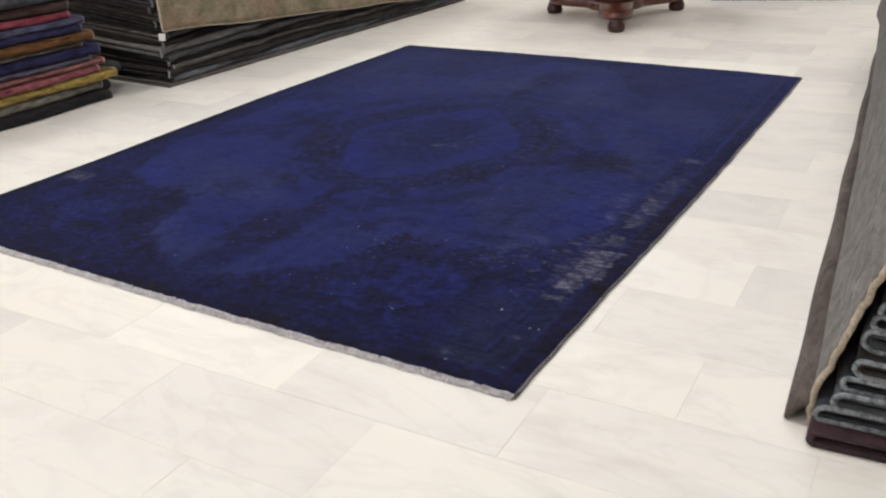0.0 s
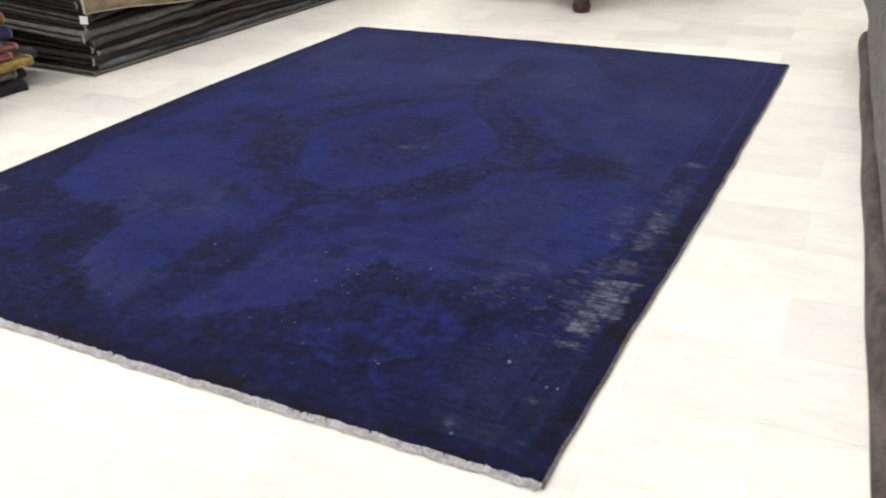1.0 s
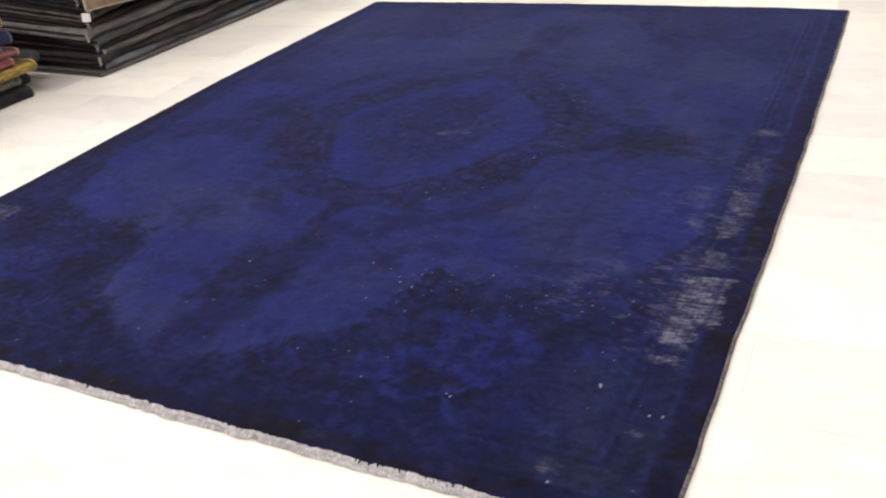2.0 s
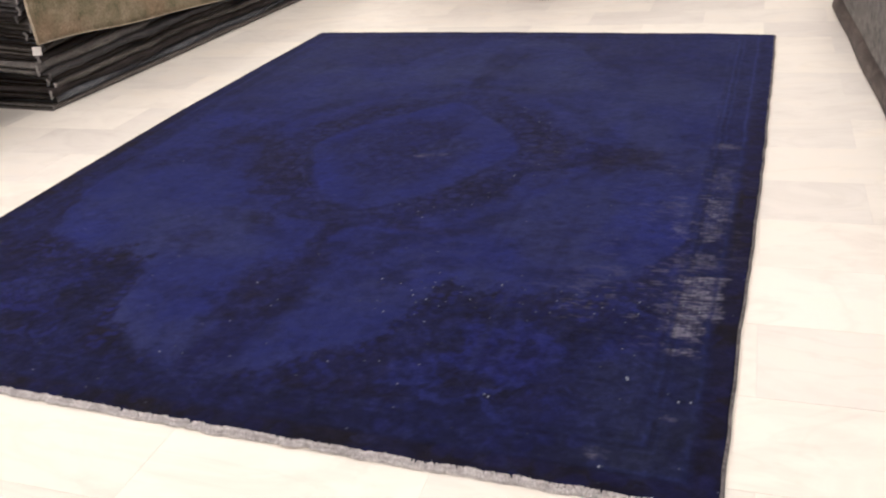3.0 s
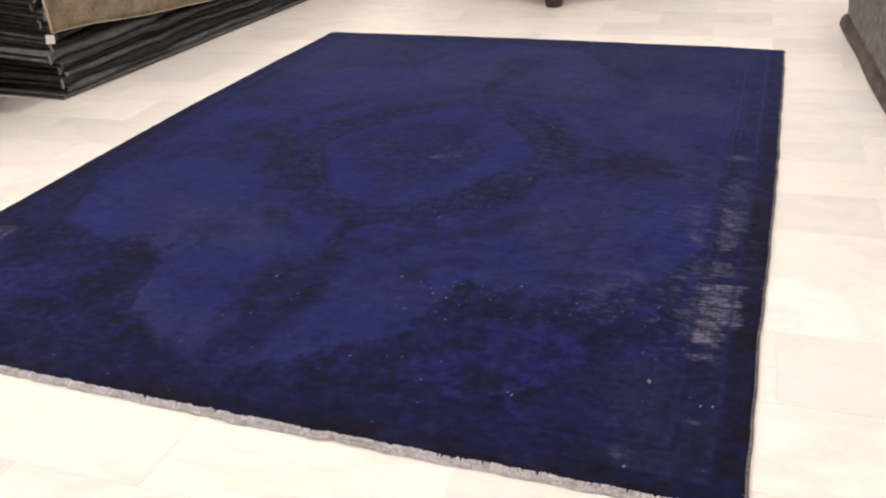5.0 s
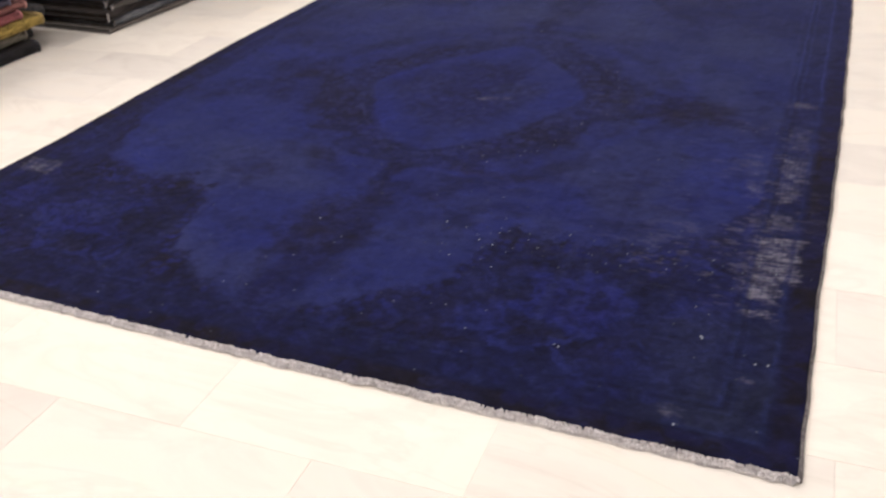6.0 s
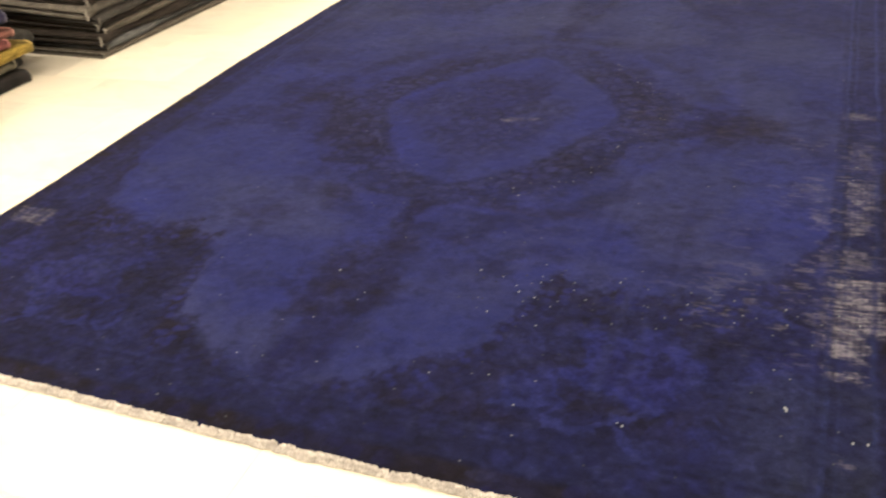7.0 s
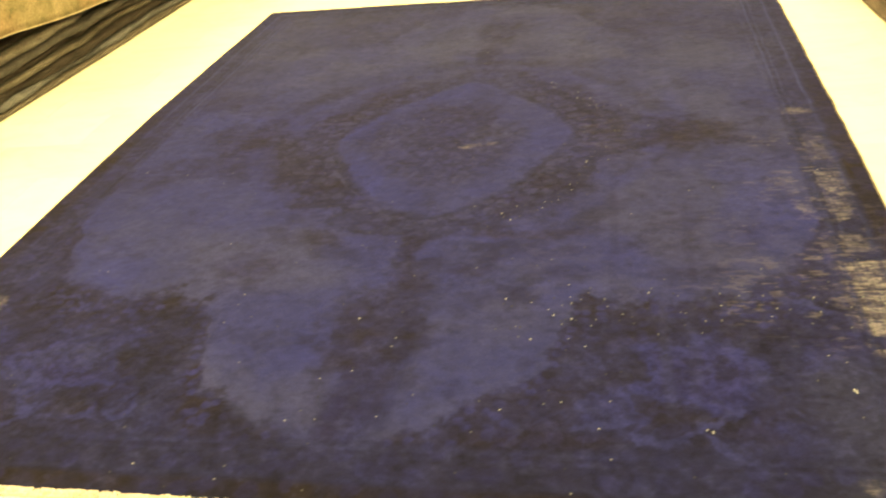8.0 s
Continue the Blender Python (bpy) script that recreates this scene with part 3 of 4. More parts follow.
    c = lay(c, worn, np.clip(wear, 0, 1) * 0.9)
    return np.clip(c, 0, 1)


def blue_rug():
    thing = holder("rug", pose(0, 0, 0))
    step = 0.0038
    nx, ny = int(RUG_W / step), int(RUG_L / step)
    u, v = np.meshgrid(np.linspace(0, 1, nx + 1), np.linspace(0, 1, ny + 1), indexing="ij")
    x, y = -RUG_W + u * RUG_W, v * RUG_L
    dye_and_sheen = rug_dye_and_sheen(x, y)
    # pale knots where the pile is gone
    rs = np.random.RandomState(5)

    def knot(kx, ky, tone, tall=0):
        i, j = int((kx + RUG_W) / step), int(ky / step)
        dye_and_sheen[max(0, i):i + 1, max(0, j):j + 1 + tall] = np.array((0.80, 0.90, 1.15)) * tone

    for kx, ky, tall in ((-0.236, 0.387, 2), (-0.241, 0.394, 1), (-0.112, 0.325, 1), (-0.085, 0.327, 1), (-0.242, 0.075, 1), (-1.47, 0.24, 0), (-1.77, 0.09, 0), (-0.77, 0.25, 0), (-0.54, 0.25, 1), (-0.55, 0.255, 0), (-0.81, 0.53, 0), (-0.99, 0.30, 0), (-1.40, 0.634, 1), (-1.36, 0.42, 0)):
        knot(kx, ky, 0.30, tall)
    for k in range(300):
        knot(-RUG_W * rs.beta(1.0, 1.4), RUG_L * rs.beta(1.0, 2.2), 0.22 * rs.rand() ** 3 + 0.015)
    for k in range(70):
        kx = -0.95 * rs.rand() - 0.10
        knot(kx, 0.70 + 0.10 * (kx + 0.6) + 0.05 * rs.randn(), 0.26 * rs.rand() ** 2.2 + 0.03, int(rs.rand() < 0.35))
    for k in range(60):
        a = rs.uniform(-1.2, 1.0)
        knot(-1.335 + (0.52 + 0.08 * rs.rand()) * math.cos(a), 1.745 + (0.60 + 0.1 * rs.rand()) * math.sin(a), 0.22 * rs.rand() ** 1.6 + 0.03, int(rs.rand() < 0.3))
    # uneven outline, and a pile that lies in shallow waves
    east = np.interp(y, (0.0, 0.5, 1.0, 1.5, 2.0, 2.6, 3.6), (-0.001, -0.004, 0.001, 0.006, 0.006, 0.002, -0.006)) + (layered(y * 9, y * 0 + 3, 171, 3) - 0.5) * 0.008
    west = np.interp(y, (0.0, 0.9, 1.3, 2.1, 2.6, 3.6), (0.010, 0.022, 0.006, -0.014, -0.006, 0.008)) + (layered(y * 6, y * 0 + 7, 181, 3) - 0.5) * 0.006
    north = np.interp(x, (-2.7, -1.8, -1.2, -0.6, 0.0), (0.0, -0.006, -0.022, -0.045, -0.078)) + (layered(x * 6, x * 0 + 2, 191, 3) - 0.5) * 0.016
    south = np.interp(x, (-2.7, -1.8, -1.3, -0.8, -0.3, 0.0), (0.0, -0.004, -0.009, -0.007, -0.003, 0.0))
    px = x + east * u ** 6 + west * (1 - u) ** 6
    py = y + north * v ** 12 + (layered(x * 40, x * 0 + 5, 195, 2) - 0.5) * 0.008 * (1 - v) ** 80 + south * (1 - v) ** 20
    pz = RUG_T + (layered(x * 2.5, y * 2.5, 201, 3) - 0.45) * 0.004 + (layered(x * 60, y * 60, 211, 2) - 0.5) * 0.0012
    top = np.stack([px, py, pz], -1).reshape(-1, 3)
    n = (nx + 1) * (ny + 1)
    idx = np.arange(n).reshape(nx + 1, ny + 1)
    faces = np.stack([idx[:-1, :-1], idx[1:, :-1], idx[1:, 1:], idx[:-1, 1:]], -1).reshape(-1, 4)
    rim = np.concatenate([idx[:, 0], idx[-1, 1:], idx[-2::-1, -1], idx[0, -2:0:-1]])
    low = top[rim].copy()
    low[:, 2] = 0.0005
    k = len(rim)
    lows = n + np.arange(k)
    skirt = np.stack([np.roll(rim, -1), rim, lows, np.roll(lows, -1)], -1)
    verts, quads = np.concatenate([top, low]), np.concatenate([faces, skirt])
    me = bpy.data.meshes.new("wool_face")
    me.vertices.add(len(verts))
    me.vertices.foreach_set("co", verts.astype(np.float32).ravel())
    me.loops.add(quads.size)
    me.loops.foreach_set("vertex_index", quads.astype(np.int32).ravel())
    me.polygons.add(len(quads))
    me.polygons.foreach_set("loop_start", np.arange(0, quads.size, 4, dtype=np.int32))
    me.update(calc_edges=True)
    flat = dye_and_sheen.reshape(-1, 3)
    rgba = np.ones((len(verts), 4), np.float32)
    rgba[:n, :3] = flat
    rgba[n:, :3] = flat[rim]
    me.attributes.new("dye_and_sheen", "FLOAT_COLOR", "POINT").data.foreach_set("color", rgba.ravel())
    me.polygons.foreach_set("use_smooth", np.ones(len(quads), bool))
    me.materials.append(BLUE_WOOL)
    pile = new("wool_face", me)
    pile.parent = thing
    # bound long edges
    for name, side, row in (("selvedge", 1, (nx, slice(None))), ("selvedge", -1, (0, slice(None)))):
        ex, ey = px[row][::6], py[row][::6]
        bm = bmesh.new()
        tube(bm, [Vector((a + side * 0.003, b, 0.005 + wave(b * 20, side, 0, 0.0015))) for a, b in zip(ex, ey)], 0.0052, 7)
        part(name, bm, SELVEDGE, thing, "grey bound edge cord")
    # short cotton fringe at the near end, trimmed kilim end
    bm = bmesh.new()
    rnd = random.Random(4)
    strip = px[:, 0][::3]
    base = py[:, 0][::3]
    cloth_a = [bm.verts.new((a, b - 0.0005, 0.0085)) for a, b in zip(strip, base)]
    cloth_b = [bm.verts.new((a, b - 0.014 + wave(a * 5, 1, 2, 0.008), 0.0045)) for a, b in zip(strip, base)]
    cloth_c = [bm.verts.new((v.co.x, v.co.y, 0.0006)) for v in cloth_b]
    for p, q in ((cloth_a, cloth_b), (cloth_b, cloth_c)):
        for i in range(len(p) - 1):
            bm.faces.new((p[i], p[i + 1], q[i + 1], q[i]))
    part("kilim_end", bm, FRINGE, thing, "grey flat-woven end band")
    verts_f, faces_f = [], []
    for i in range(3600):
        a = -RUG_W * rnd.random()
        b = float(np.interp(a, px[:, 0], py[:, 0]))
        up = rnd.random() < 0.55
        y0 = b + (0.003 if up else -0.001)
        long = rnd.uniform(0.007, 0.014) * (0.7 + 0.6 * value_noise(np.array([a * 6.0 + 50]), np.array([0.5]), 77)[0])
        w, z0, skew = rnd.uniform(0.0015, 0.0035), (0.0095 if up else 0.0065), rnd.uniform(-0.006, 0.006)
        z1 = 0.0085 + 0.002 * rnd.random() if up else 0.0055
        y0 += rnd.uniform(-0.002, 0.003) if up else 0.0
        y1 = y0 - long * (0.7 if up else 1.0)
        k = len(verts_f)
        verts_f += [(a - w, y0, z0), (a + w, y0, z0), (a, y0, z0 + w * 1.3), (a - w * 0.6 + skew, y1, z1), (a + w * 0.6 + skew, y1, z1), (a + skew, y1, z1 + w)]
        faces_f += [(k, k + 1, k + 4, k + 3), (k + 1, k + 2, k + 5, k + 4), (k + 2, k, k + 3, k + 5), (k + 3, k + 4, k + 5)]
    me = bpy.data.meshes.new("fringe")
    me.from_pydata(verts_f, [], faces_f)
    me.materials.append(FRINGE_HAIR)
    fr = new("fringe", me)
    fr.parent = thing
    tagged(fr, "short frayed grey cotton fringe", kind="stuff")
    return tagged(thing, "overdyed dark blue medallion wool rug with worn patches", "rug")


blue_rug()

CHARCOAL = wool_material("charcoal_wool", (0.035, 0.035, 0.038), (0.085, 0.085, 0.09), 12.0, 150.0)

# ---- coloured stack of folded rugs ----
COLOURED = [
    # thickness, front, far end, colours and label
    (0.062, -3.655, 1.74, (0.012, 0.012, 0.015), (0.024, 0.023, 0.026), "black folded wool rug at the bottom of a stack"),
    (0.060, -3.70, 1.72, (0.115, 0.115, 0.085), (0.25, 0.235, 0.19), "grey-green folded wool rug in a stack"),
    (0.052, -3.66, 1.81, (0.15, 0.112, 0.018), (0.42, 0.32, 0.05), "mustard yellow folded wool rug in a stack"),
    (0.040, -3.67, 1.73, (0.16, 0.035, 0.045), (0.30, 0.12, 0.12), "faded pink folded wool rug in a stack"),
    (0.036, -3.66, 1.79, (0.18, 0.075, 0.07), (0.30, 0.15, 0.13), "rose brown folded wool rug in a stack"),
    (0.030, -3.68, 1.70, (0.055, 0.045, 0.085), (0.12, 0.11, 0.16), "dusty violet folded wool rug in a stack"),
    (0.062, -3.67, 1.77, (0.010, 0.010, 0.045), (0.035, 0.034, 0.11), "navy blue folded wool rug in a stack"),
    (0.030, -3.68, 1.66, (0.045, 0.032, 0.018), (0.14, 0.12, 0.09), "speckled brown folded wool rug in a stack"),
    (0.052, -3.66, 1.73, (0.040, 0.020, 0.007), (0.17, 0.085, 0.018), "golden brown folded wool rug in a stack"),
    (0.050, -3.67, 1.67, (0.012, 0.012, 0.050), (0.045, 0.042, 0.12), "dark navy folded wool rug in a stack"),
    (0.036, -3.67, 1.70, (0.040, 0.038, 0.095), (0.11, 0.105, 0.19), "slate blue folded wool rug in a stack"),
    (0.044, -3.69, 1.63, (0.14, 0.010, 0.030), (0.27, 0.075, 0.10), "crimson folded wool rug in a stack"),
    (0.060, -3.70, 1.63, (0.030, 0.018, 0.015), (0.085, 0.055, 0.045), "dark brown folded wool rug in a stack"),
    (0.055, -3.69, 1.68, (0.035, 0.035, 0.04), (0.08, 0.08, 0.085), "charcoal folded wool rug on a stack"),
]
z = 0.0
for i, (th, front, end, a, b, text) in enumerate(COLOURED):
    wool = wool_material("stack_wool", tuple(c * 0.46 for c in a), tuple(c * 1.05 for c in b), 24.0, 170.0, (1, 0.5, 2.4), (0.34, 0.68), 0.04)
    edge = wool_material("stack_edge_wool", tuple(c * 1.5 + 0.05 for c in a), tuple(c * 1.5 + 0.09 for c in b), 20, 200)
    rug = folded_rug("folded_rug", pose(front + 0.03, end - 1.75 - (0.03 if i > 2 else 0.0), z + 0.0008, 0, 0, 0.0), 1.25, 1.75, th - 0.004, 1, 3.1 * i, wool, edge, 0.026, 0.006, 0.0055, lambda x, y: wave(y * 1.6, x, 61, 0.012))
    tagged(rug, text, "rug", "coloured rug stack")
    z += th

for k, (z0, th, front) in enumerate(((0.0, 0.055, -3.86), (0.058, 0.05, -3.86), (0.111, 0.062, -3.76))):
    rug = folded_rug("folded_rug", pose(front, 1.83 - 0.03 * (k == 0), z0 + 0.0008, 0, 0, -1.0), 0.9, 0.12, th, 1, 200 + 1.7 * k, CHARCOAL, None, 0.01, 0.003)
    tagged(rug, "charcoal folded rug end behind a coloured stack", "rug", "charcoal rug ends")

# ---- grey stack of folded rugs with a beige rug over it ----
GREYS = [((0.030, 0.029, 0.030), (0.085, 0.083, 0.086)), ((0.058, 0.053, 0.048), (0.145, 0.136, 0.125)), ((0.055, 0.058, 0.070), (0.145, 0.152, 0.172)), ((0.013, 0.011, 0.011), (0.048, 0.042, 0.040)), ((0.100, 0.095, 0.090), (0.235, 0.227, 0.218))]
GREY_WOOL = [wool_material("grey_stack_wool", a, b, 14.0, 130.0, (1, 0.6, 2.0), (0.32, 0.70), 0.04) for a, b in GREYS]
PALE_EDGE = wool_material("pale_grey_bound_edge", (0.15, 0.148, 0.145), (0.36, 0.35, 0.345), 25, 200)
DARK_EDGE = wool_material("dark_grey_bound_edge", (0.07, 0.068, 0.066), (0.14, 0.135, 0.13), 25, 200)
rnd = random.Random(12)
bottom = folded_rug("folded_rug", pose(-3.47, 2.07, 0.0008, 0, 0, -2.5), 1.8, 3.4, 0.024, 1, 40.0, GREY_WOOL[1], DARK_EDGE, 0.006, 0.002, 0.004)
tagged(bottom, "thin grey folded rug under a stack", "rug", "grey rug stack")
z = 0.026
for i in range(18):
    th = (0.036, 0.046, 0.030, 0.040, 0.033, 0.048)[i % 6]
    back = rnd.uniform(-0.035, 0.005) if z < 0.26 else rnd.uniform(0.02, 0.05)
    rug = folded_rug("folded_rug", pose(-3.50 - back, 2.10 + rnd.uniform(-0.025, 0.04), z, 0, 0, -2.5 + rnd.uniform(-0.4, 0.4)), 1.75, 3.35, th, 1, 50 + 2.7 * i, GREY_WOOL[(2, 3, 1, 3, 0, 4, 3, 1, 3)[i % 9]], PALE_EDGE if i % 4 else DARK_EDGE, 0.042, 0.008, 0.0070,
                     lambda x, y, low=z: wave(y * 1.3, x * 1.6, 71, 0.022) + wave(y * 4.5, x * 6, 73, 0.024) - 0.20 * min(low, 0.45) * math.exp(-y / 0.28 - abs(x) / 0.45), False)
    tagged(rug, "dark grey folded distressed wool rug in a stack", "rug", "grey rug stack")
    z += th + 0.004
GREY_TOP = z + 0.012

BEIGE = beige_material()
CREAM_EDGE = wool_material("cream_selvedge", (0.42, 0.37, 0.26), (0.58, 0.52, 0.40), 30, 200)


def beige_rug():
    thing = holder("draped_rug", pose(-3.455, 2.05, 0, 0, 0, -2.5))
    over = 1.2

    def f(u, v):
        y = v * 3.1
        drop = GREY_TOP - (0.355 - 0.082 * y + wave(y * 2, 1, 4, 0.012))
        s = u * (over + drop)
        out = wave(y * 3, s * 4, 8, 0.012)
        if s < over - 0.03:
            return Vector((-over + s, y, GREY_TOP + 0.008 + wave(y * 2, s * 2, 1, 0.004)))
        if s < over + 0.02:
            a = (s - over + 0.03) / 0.05 * math.pi / 2
            return Vector((-0.03 + 0.035 * math.sin(a), y, GREY_TOP + 0.008 - 0.03 * (1 - math.cos(a))))
        return Vector((0.006 + abs(out) + 0.012, y, GREY_TOP - 0.02 - (s - over - 0.02)))

    draped("wool_face", f, 50, 60, 0.009, BEIGE, thing)
    bm = bmesh.new()
    tube(bm, [f(i / 50, 0) for i in range(51)], 0.0065, 6)
    part("bound_edge", bm, CREAM_EDGE, thing, "cream bound edge")
    bm = bmesh.new()
    tube(bm, [f(1, j / 60) for j in range(61)], 0.0055, 6)
    part("bound_edge", bm, CREAM_EDGE, thing, "cream bound edge")
    return tagged(thing, "beige and olive patterned rug draped over a grey stack", "rug")


beige_rug()
bm = bmesh.new()
box(bm, -0.022, 0.022, -0.002, 0.002, -0.022, 0.022, 0.0015)
tag = finish("paper_tag", bm, TAG, False)
tag.matrix_world = pose(-3.475, 2.07, 0.315, -6, 4, 28)
tagged(tag, "small white paper tag on the corner of a rug stack", "tag")

# ---- heap of folded rugs under a grey mottled rug ----
HEAP_WOOL = [wool_material("heap_wool", a, b, 9.0, 150.0, (1, 1, 2)) for a, b in (
    ((0.030, 0.020, 0.026), (0.075, 0.045, 0.055)), ((0.022, 0.024, 0.032), (0.05, 0.055, 0.07)), ((0.06, 0.065, 0.075), (0.12, 0.13, 0.15)), ((0.028, 0.025, 0.025), (0.07, 0.06, 0.055)))]
BLUE_GREY_EDGE = wool_material("blue_grey_bound_edge", (0.12, 0.135, 0.15), (0.40, 0.43, 0.46), 60, 200)
HEAP_TURN = 4.75
rnd = random.Random(31)
z = 0.001
for i in range(17):
    th = (0.050, 0.034, 0.040, 0.030, 0.038)[i % 5]
    x_front = 0.668 + 0.34 * z + (0.0 if i == 0 else rnd.uniform(0.0, 0.03))
    y_near = 0.160 + 0.013 * i + rnd.uniform(-0.03, 0.04)
    rug = folded_rug("folded_rug", pose(x_front, y_near, z, 0, 0, HEAP_TURN), 1.5, 3.85, th, -1, 90 + 2.3 * i, HEAP_WOOL[(0, 1, 2, 1, 3, 2, 1, 3)[i % 8]], None if i == 0 else BLUE_GREY_EDGE, 0.022, 0.006, 0.0065,
                     lambda x, y, k=i: (wave(x * 9, 3 + 0.15 * k, 81, 0.046) + wave(x * 24, 5 + 0.4 * k, 83, 0.016)) * max(0.0, 1 - y * 1.5))
    tagged(rug, ("purple-brown folded wool rug under a heap", "dark folded wool rug with a blue-grey bound edge in a heap")[i > 0], "rug", "heap of folded rugs")
    z += th + 0.003
HEAP_TOP = z + 0.035

MOTTLED = wool_material("grey_mottled_wool", (0.085, 0.081, 0.076), (0.255, 0.246, 0.232), 24.0, 130.0, (1, 0.9, 1), (0.33, 0.68))
BROWN_BORDER = wool_material("brown_border_wool", (0.050, 0.041, 0.036), (0.125, 0.104, 0.092), 14.0, 140.0, (1, 0.4, 1))


def mottled_rug():
    thing = holder("draped_rug", pose(0.67, 0.215, 0, 0, 0, HEAP_TURN))
    over = 0.9
    run = math.hypot(1, 0.2) * HEAP_TOP

    def f(u, v):
        y = v * 3.95
        slope = 0.34 * (1 - v) - 0.12 * v
        s = u * (over + run)
        dip = wave(y * 2.2, s * 3, 3, 0.007)
        if s < run:
            zz = 0.008 + (HEAP_TOP - 0.008) * s / run
            bulge = 0.006 * math.sin(math.pi * s / run)
            lean = slope * 0.9 * max(0.0, 0.10 - zz) - 0.035 * max(0.0, 1 - abs(zz - 0.26) / 0.10) * max(0.0, v - 0.93) / 0.07
            over_edge = -0.02 * min(1.0, max(0.0, (y - 0.4) / 2.2))
            return Vector((slope * (zz - 0.10) + lean + dip - bulge + over_edge, y + 0.05 * max(0, zz - 0.12) * (1 - v), zz))
        return Vector((slope * (HEAP_TOP - 0.10) + (s - run), y, HEAP_TOP + dip * 0.5))

    draped("wool_face", f, 46, 80, 0.012, MOTTLED, thing)
    bm = bmesh.new()
    tube(bm, [f(i / 92, 0) + Vector((wave(i * 0.7, 2, 3, 0.012), 0, wave(i * 0.7, 9, 4, 0.006))) for i in range(93)], 0.008, 7)
    part("bound_edge", bm, CREAM_EDGE, thing, "cream bound edge")

    def g(u, v):
        y = v * 3.95
        a = u
        k = min(1.0, max(0.0, (y - 0.25) / 1.2))
        flat = Vector((-0.055 + 0.055 * a, 0, 0.007 + 0.06 * a ** 0.8))
        lip = Vector((-0.036 - 0.021 * math.cos(math.pi * a), 0, 0.007 + 0.055 * math.sin(math.pi * 0.86 * a)))
        return flat.lerp(lip, k) + Vector((wave(y * 2.0, a, 6, 0.006), y, wave(y * 4, a * 2, 2, 0.005) * a))

    draped("border", g, 8, 80, 0.010, BROWN_BORDER, thing).data.name = "border"
    return tagged(thing, "grey mottled rug with brown border draped over a heap", "rug")


mottled_rug()


# ---- pedestal table ----
def pedestal_table():
    thing = holder("pedestal_table", pose(-1.69, 5.02, 0, 0, 0, 0))
    turn = math.radians(-68)
    reach = 0.56
    bm = bmesh.new()
    outline = []
    steps = 72
    for i in range(steps):
        a = 2 * math.pi * i / steps
        lobe = (0.5 + 0.5 * math.cos(3 * (a - turn))) ** 3.2
        r = 0.21 + (reach + 0.035 - 0.21) * lobe
        outline.append((r * math.cos(a), r * math.sin(a)))
    low = [bm.verts.new((x, y, 0.085)) for x, y in outline]
    mid = [bm.verts.new((x * 1.015, y * 1.015, 0.115)) for x, y in outline]
    top = [bm.verts.new((x * 0.96, y * 0.96, 0.145)) for x, y in outline]
    for a, b in ((low, mid), (mid, top)):
        for i in range(steps):
            bm.faces.new((a[i], a[(i + 1) % steps], b[(i + 1) % steps], b[i]))
    bm.faces.new(low[::-1])
    bm.faces.new(top)
    part("base", bm, MAHOGANY, thing, "polished reddish mahogany three-cornered base")
    for k in range(3):
        a = turn + 2 * math.pi * k / 3
        bm = bmesh.new()
        lathe(bm, [(0.040, 0.0), (0.056, 0.006), (0.063, 0.030), (0.060, 0.055), (0.050, 0.070), (0.050, 0.088)], 24, reach * math.cos(a), reach * math.sin(a))
        part("foot", bm, DARK_FOOT, thing, "dark turned bun foot")
    bm = bmesh.new()
    lathe(bm, [(0.17, 0.146), (0.17, 0.17), (0.12, 0.20), (0.075, 0.26), (0.09, 0.36), (0.12, 0.44), (0.10, 0.54), (0.07, 0.62), (0.10, 0.68), (0.16, 0.71)], 36)
    part("column", bm, MAHOGANY, thing)
    bm = bmesh.new()
    lathe(bm, [(0.70, 0.711), (0.76, 0.72), (0.775, 0.735), (0.76, 0.75), (0.74, 0.753)], 64)
    part("tabletop", bm, MAHOGANY, thing)
    return tagged(thing, "polished mahogany pedestal table on three bun feet", "table")


pedestal_table()

# ---- low dark pile by the far wall ----
z = 0.001
for i in range(5):
    rug = folded_rug("folded_rug", pose(-1.22 - 0.02 * i, 5.97 + 0.01 * i, z, 0, 0, 13), 1.1, 1.4, 0.05, -1, 140 + i * 1.9, GREY_WOOL[(i + 3) % 5], DARK_EDGE)
    tagged(rug, "dark grey folded wool rug in a low far pile", "rug", "far rug pile")
    z += 0.051

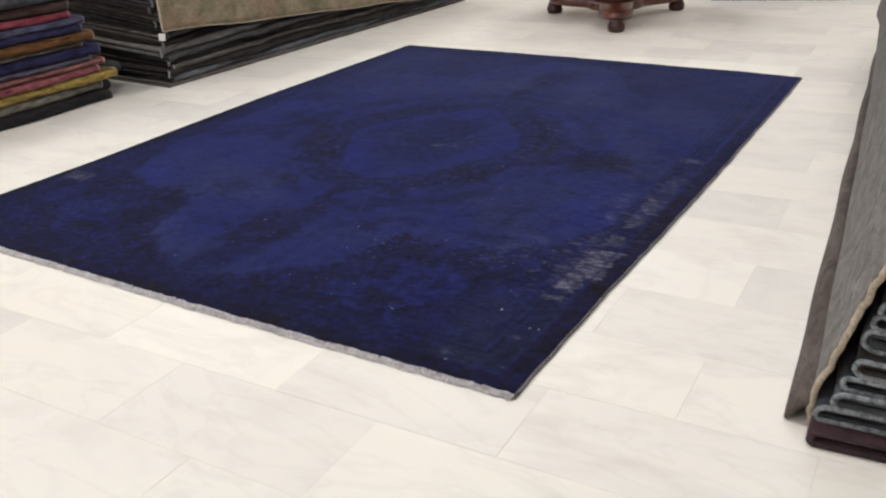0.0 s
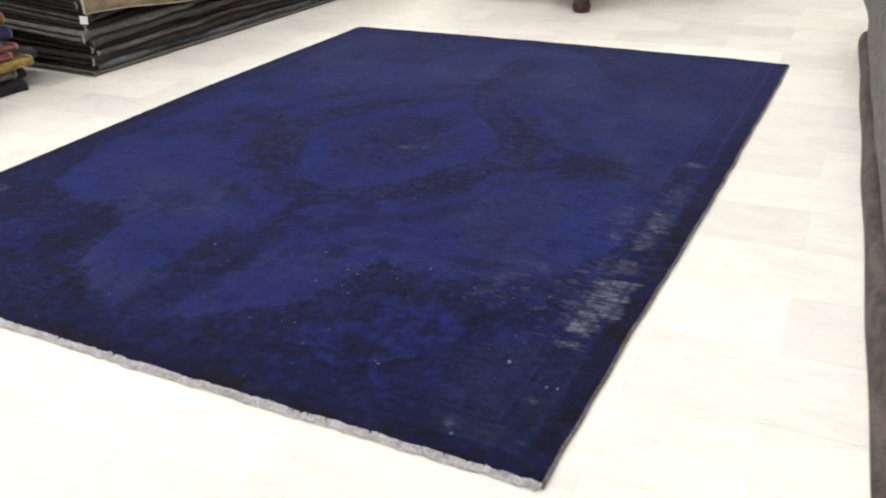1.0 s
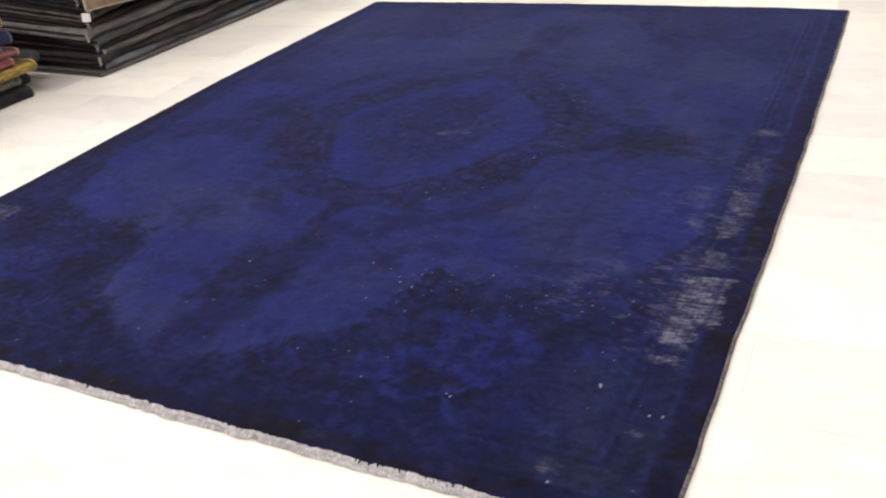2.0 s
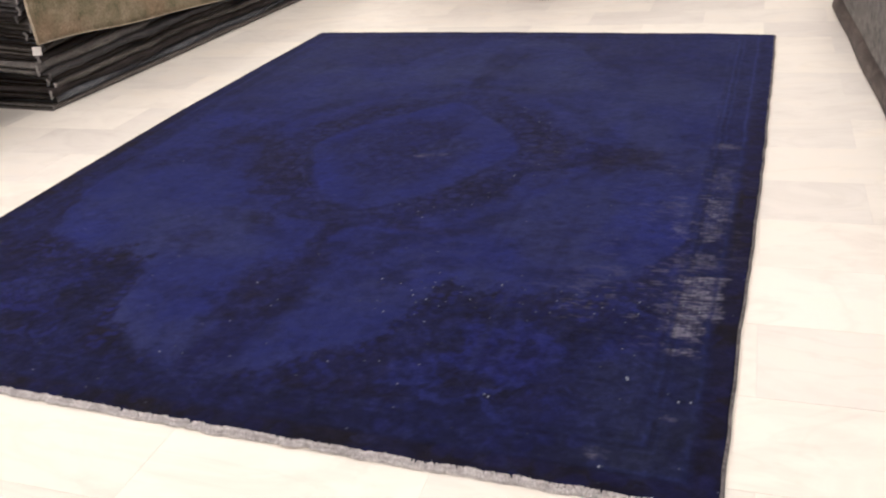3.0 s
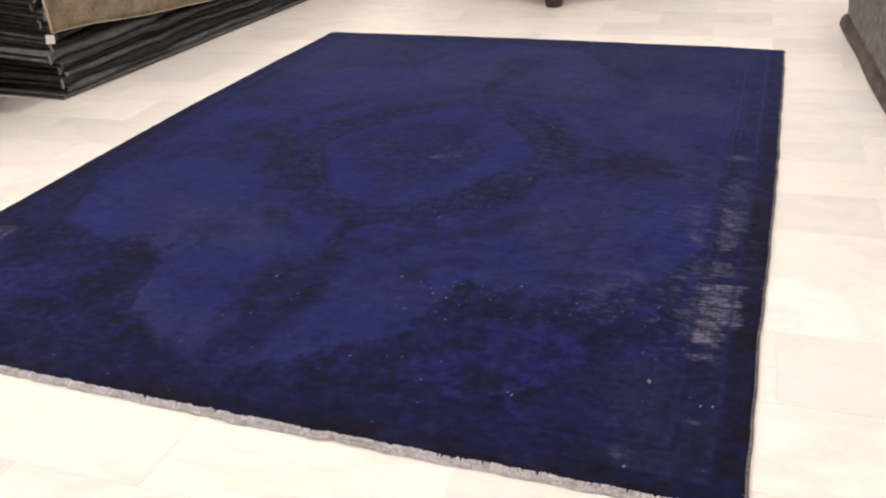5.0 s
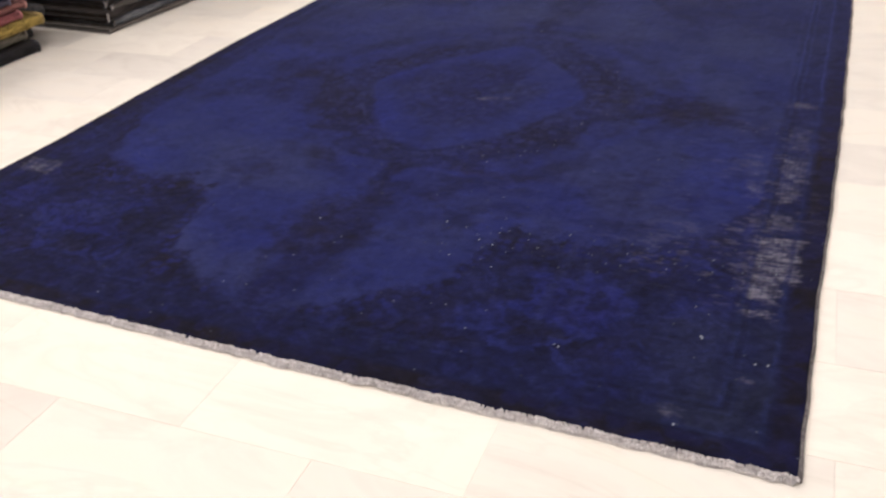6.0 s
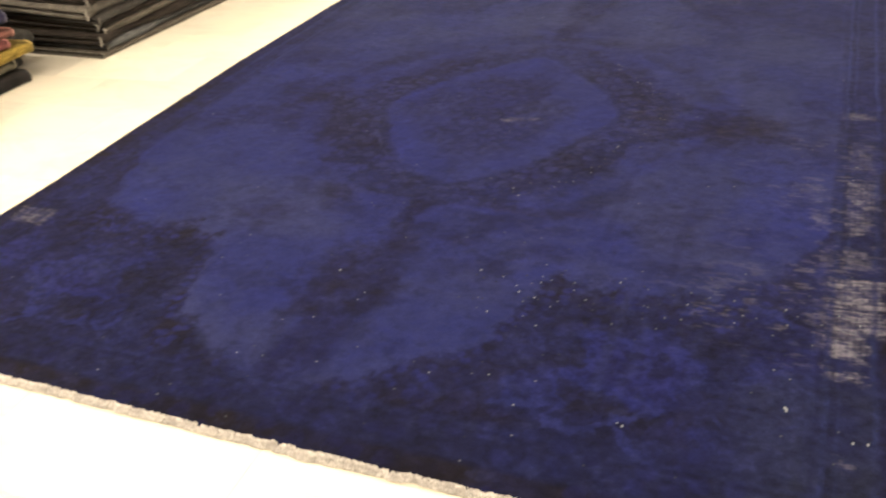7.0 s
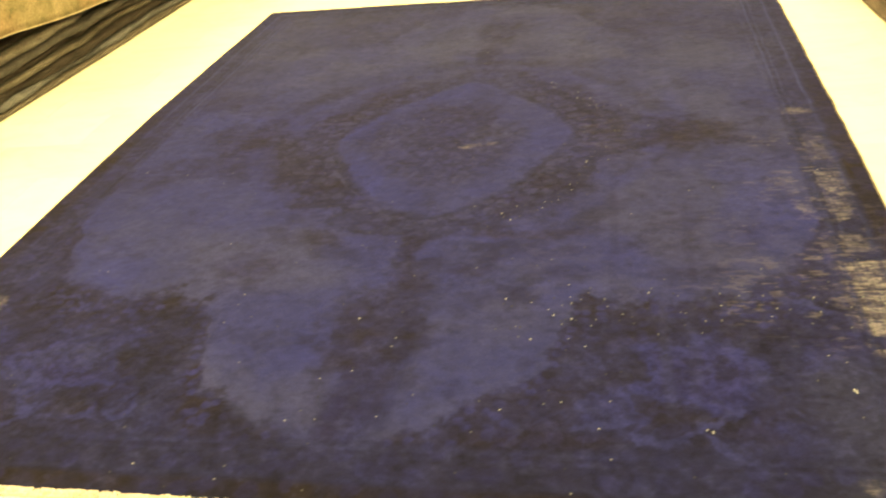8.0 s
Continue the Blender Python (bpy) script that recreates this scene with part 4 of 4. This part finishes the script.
# ---- floor tiles ----
TILE_L, TILE_W, JOINT = 0.65, 0.311, 0.0011
GRID = pose(0.04, 0.705, 0, 0, 0, 2.0)


def tile_shape(bm, cx, cy, dz):
    a, b, e = (TILE_L - JOINT) / 2, (TILE_W - JOINT) / 2, 0.0006
    ring = lambda w, h, zz: [bm.verts.new((cx + sx * w, cy + sy * h, zz)) for sx, sy in ((-1, -1), (1, -1), (1, 1), (-1, 1))]
    r0, r1, r2 = ring(a, b, -0.008), ring(a, b, dz - e), ring(a - e, b - e, dz)
    for p, q in ((r0, r1), (r1, r2)):
        for i in range(4):
            bm.faces.new((p[i], p[(i + 1) % 4], q[(i + 1) % 4], q[i]))
    bm.faces.new(r2)


near_mesh = bpy.data.meshes.new("tile")
bm = bmesh.new()
tile_shape(bm, 0, 0, 0.0)
bm.to_mesh(near_mesh)
bm.free()
near_mesh.materials.append(MARBLE)
rest = {k: bmesh.new() for k in range(6)}
rnd = random.Random(77)
for row in range(-18, 27):
    for col in range(-12, 8):
        x = (col + (0.5 if row % 2 else 0.0)) * TILE_L + TILE_L * 0.5
        y = (row - 0.5) * TILE_W
        p = GRID @ Vector((x, y, 0))
        if not (ROOM_X0 + 0.33 < p.x < ROOM_X1 - 0.33 and ROOM_Y0 + 0.18 < p.y < ROOM_Y1 - 0.18):
            continue
        if -4.2 < p.x < 1.3 and -1.1 < p.y < 6.6:
            ob = new("tile", near_mesh)
            ob.parent = floor
            ob.matrix_world = GRID @ pose(x, y, rnd.uniform(-0.0004, 0.0), rnd.uniform(-0.04, 0.04), rnd.uniform(-0.03, 0.03), 180 * rnd.randint(0, 1))
        else:
            tile_shape(rest[rnd.randint(0, 5)], x, y, -0.0004)
whole = bmesh.new()
for b in rest.values():
    me = bpy.data.meshes.new("tiles")
    b.to_mesh(me)
    b.free()
    whole.from_mesh(me)
    bpy.data.meshes.remove(me)
far = part("outer_tiles", whole, MARBLE, floor, "white marble floor tiles", False)
far.matrix_world = GRID
tagged(far, kind="stuff")
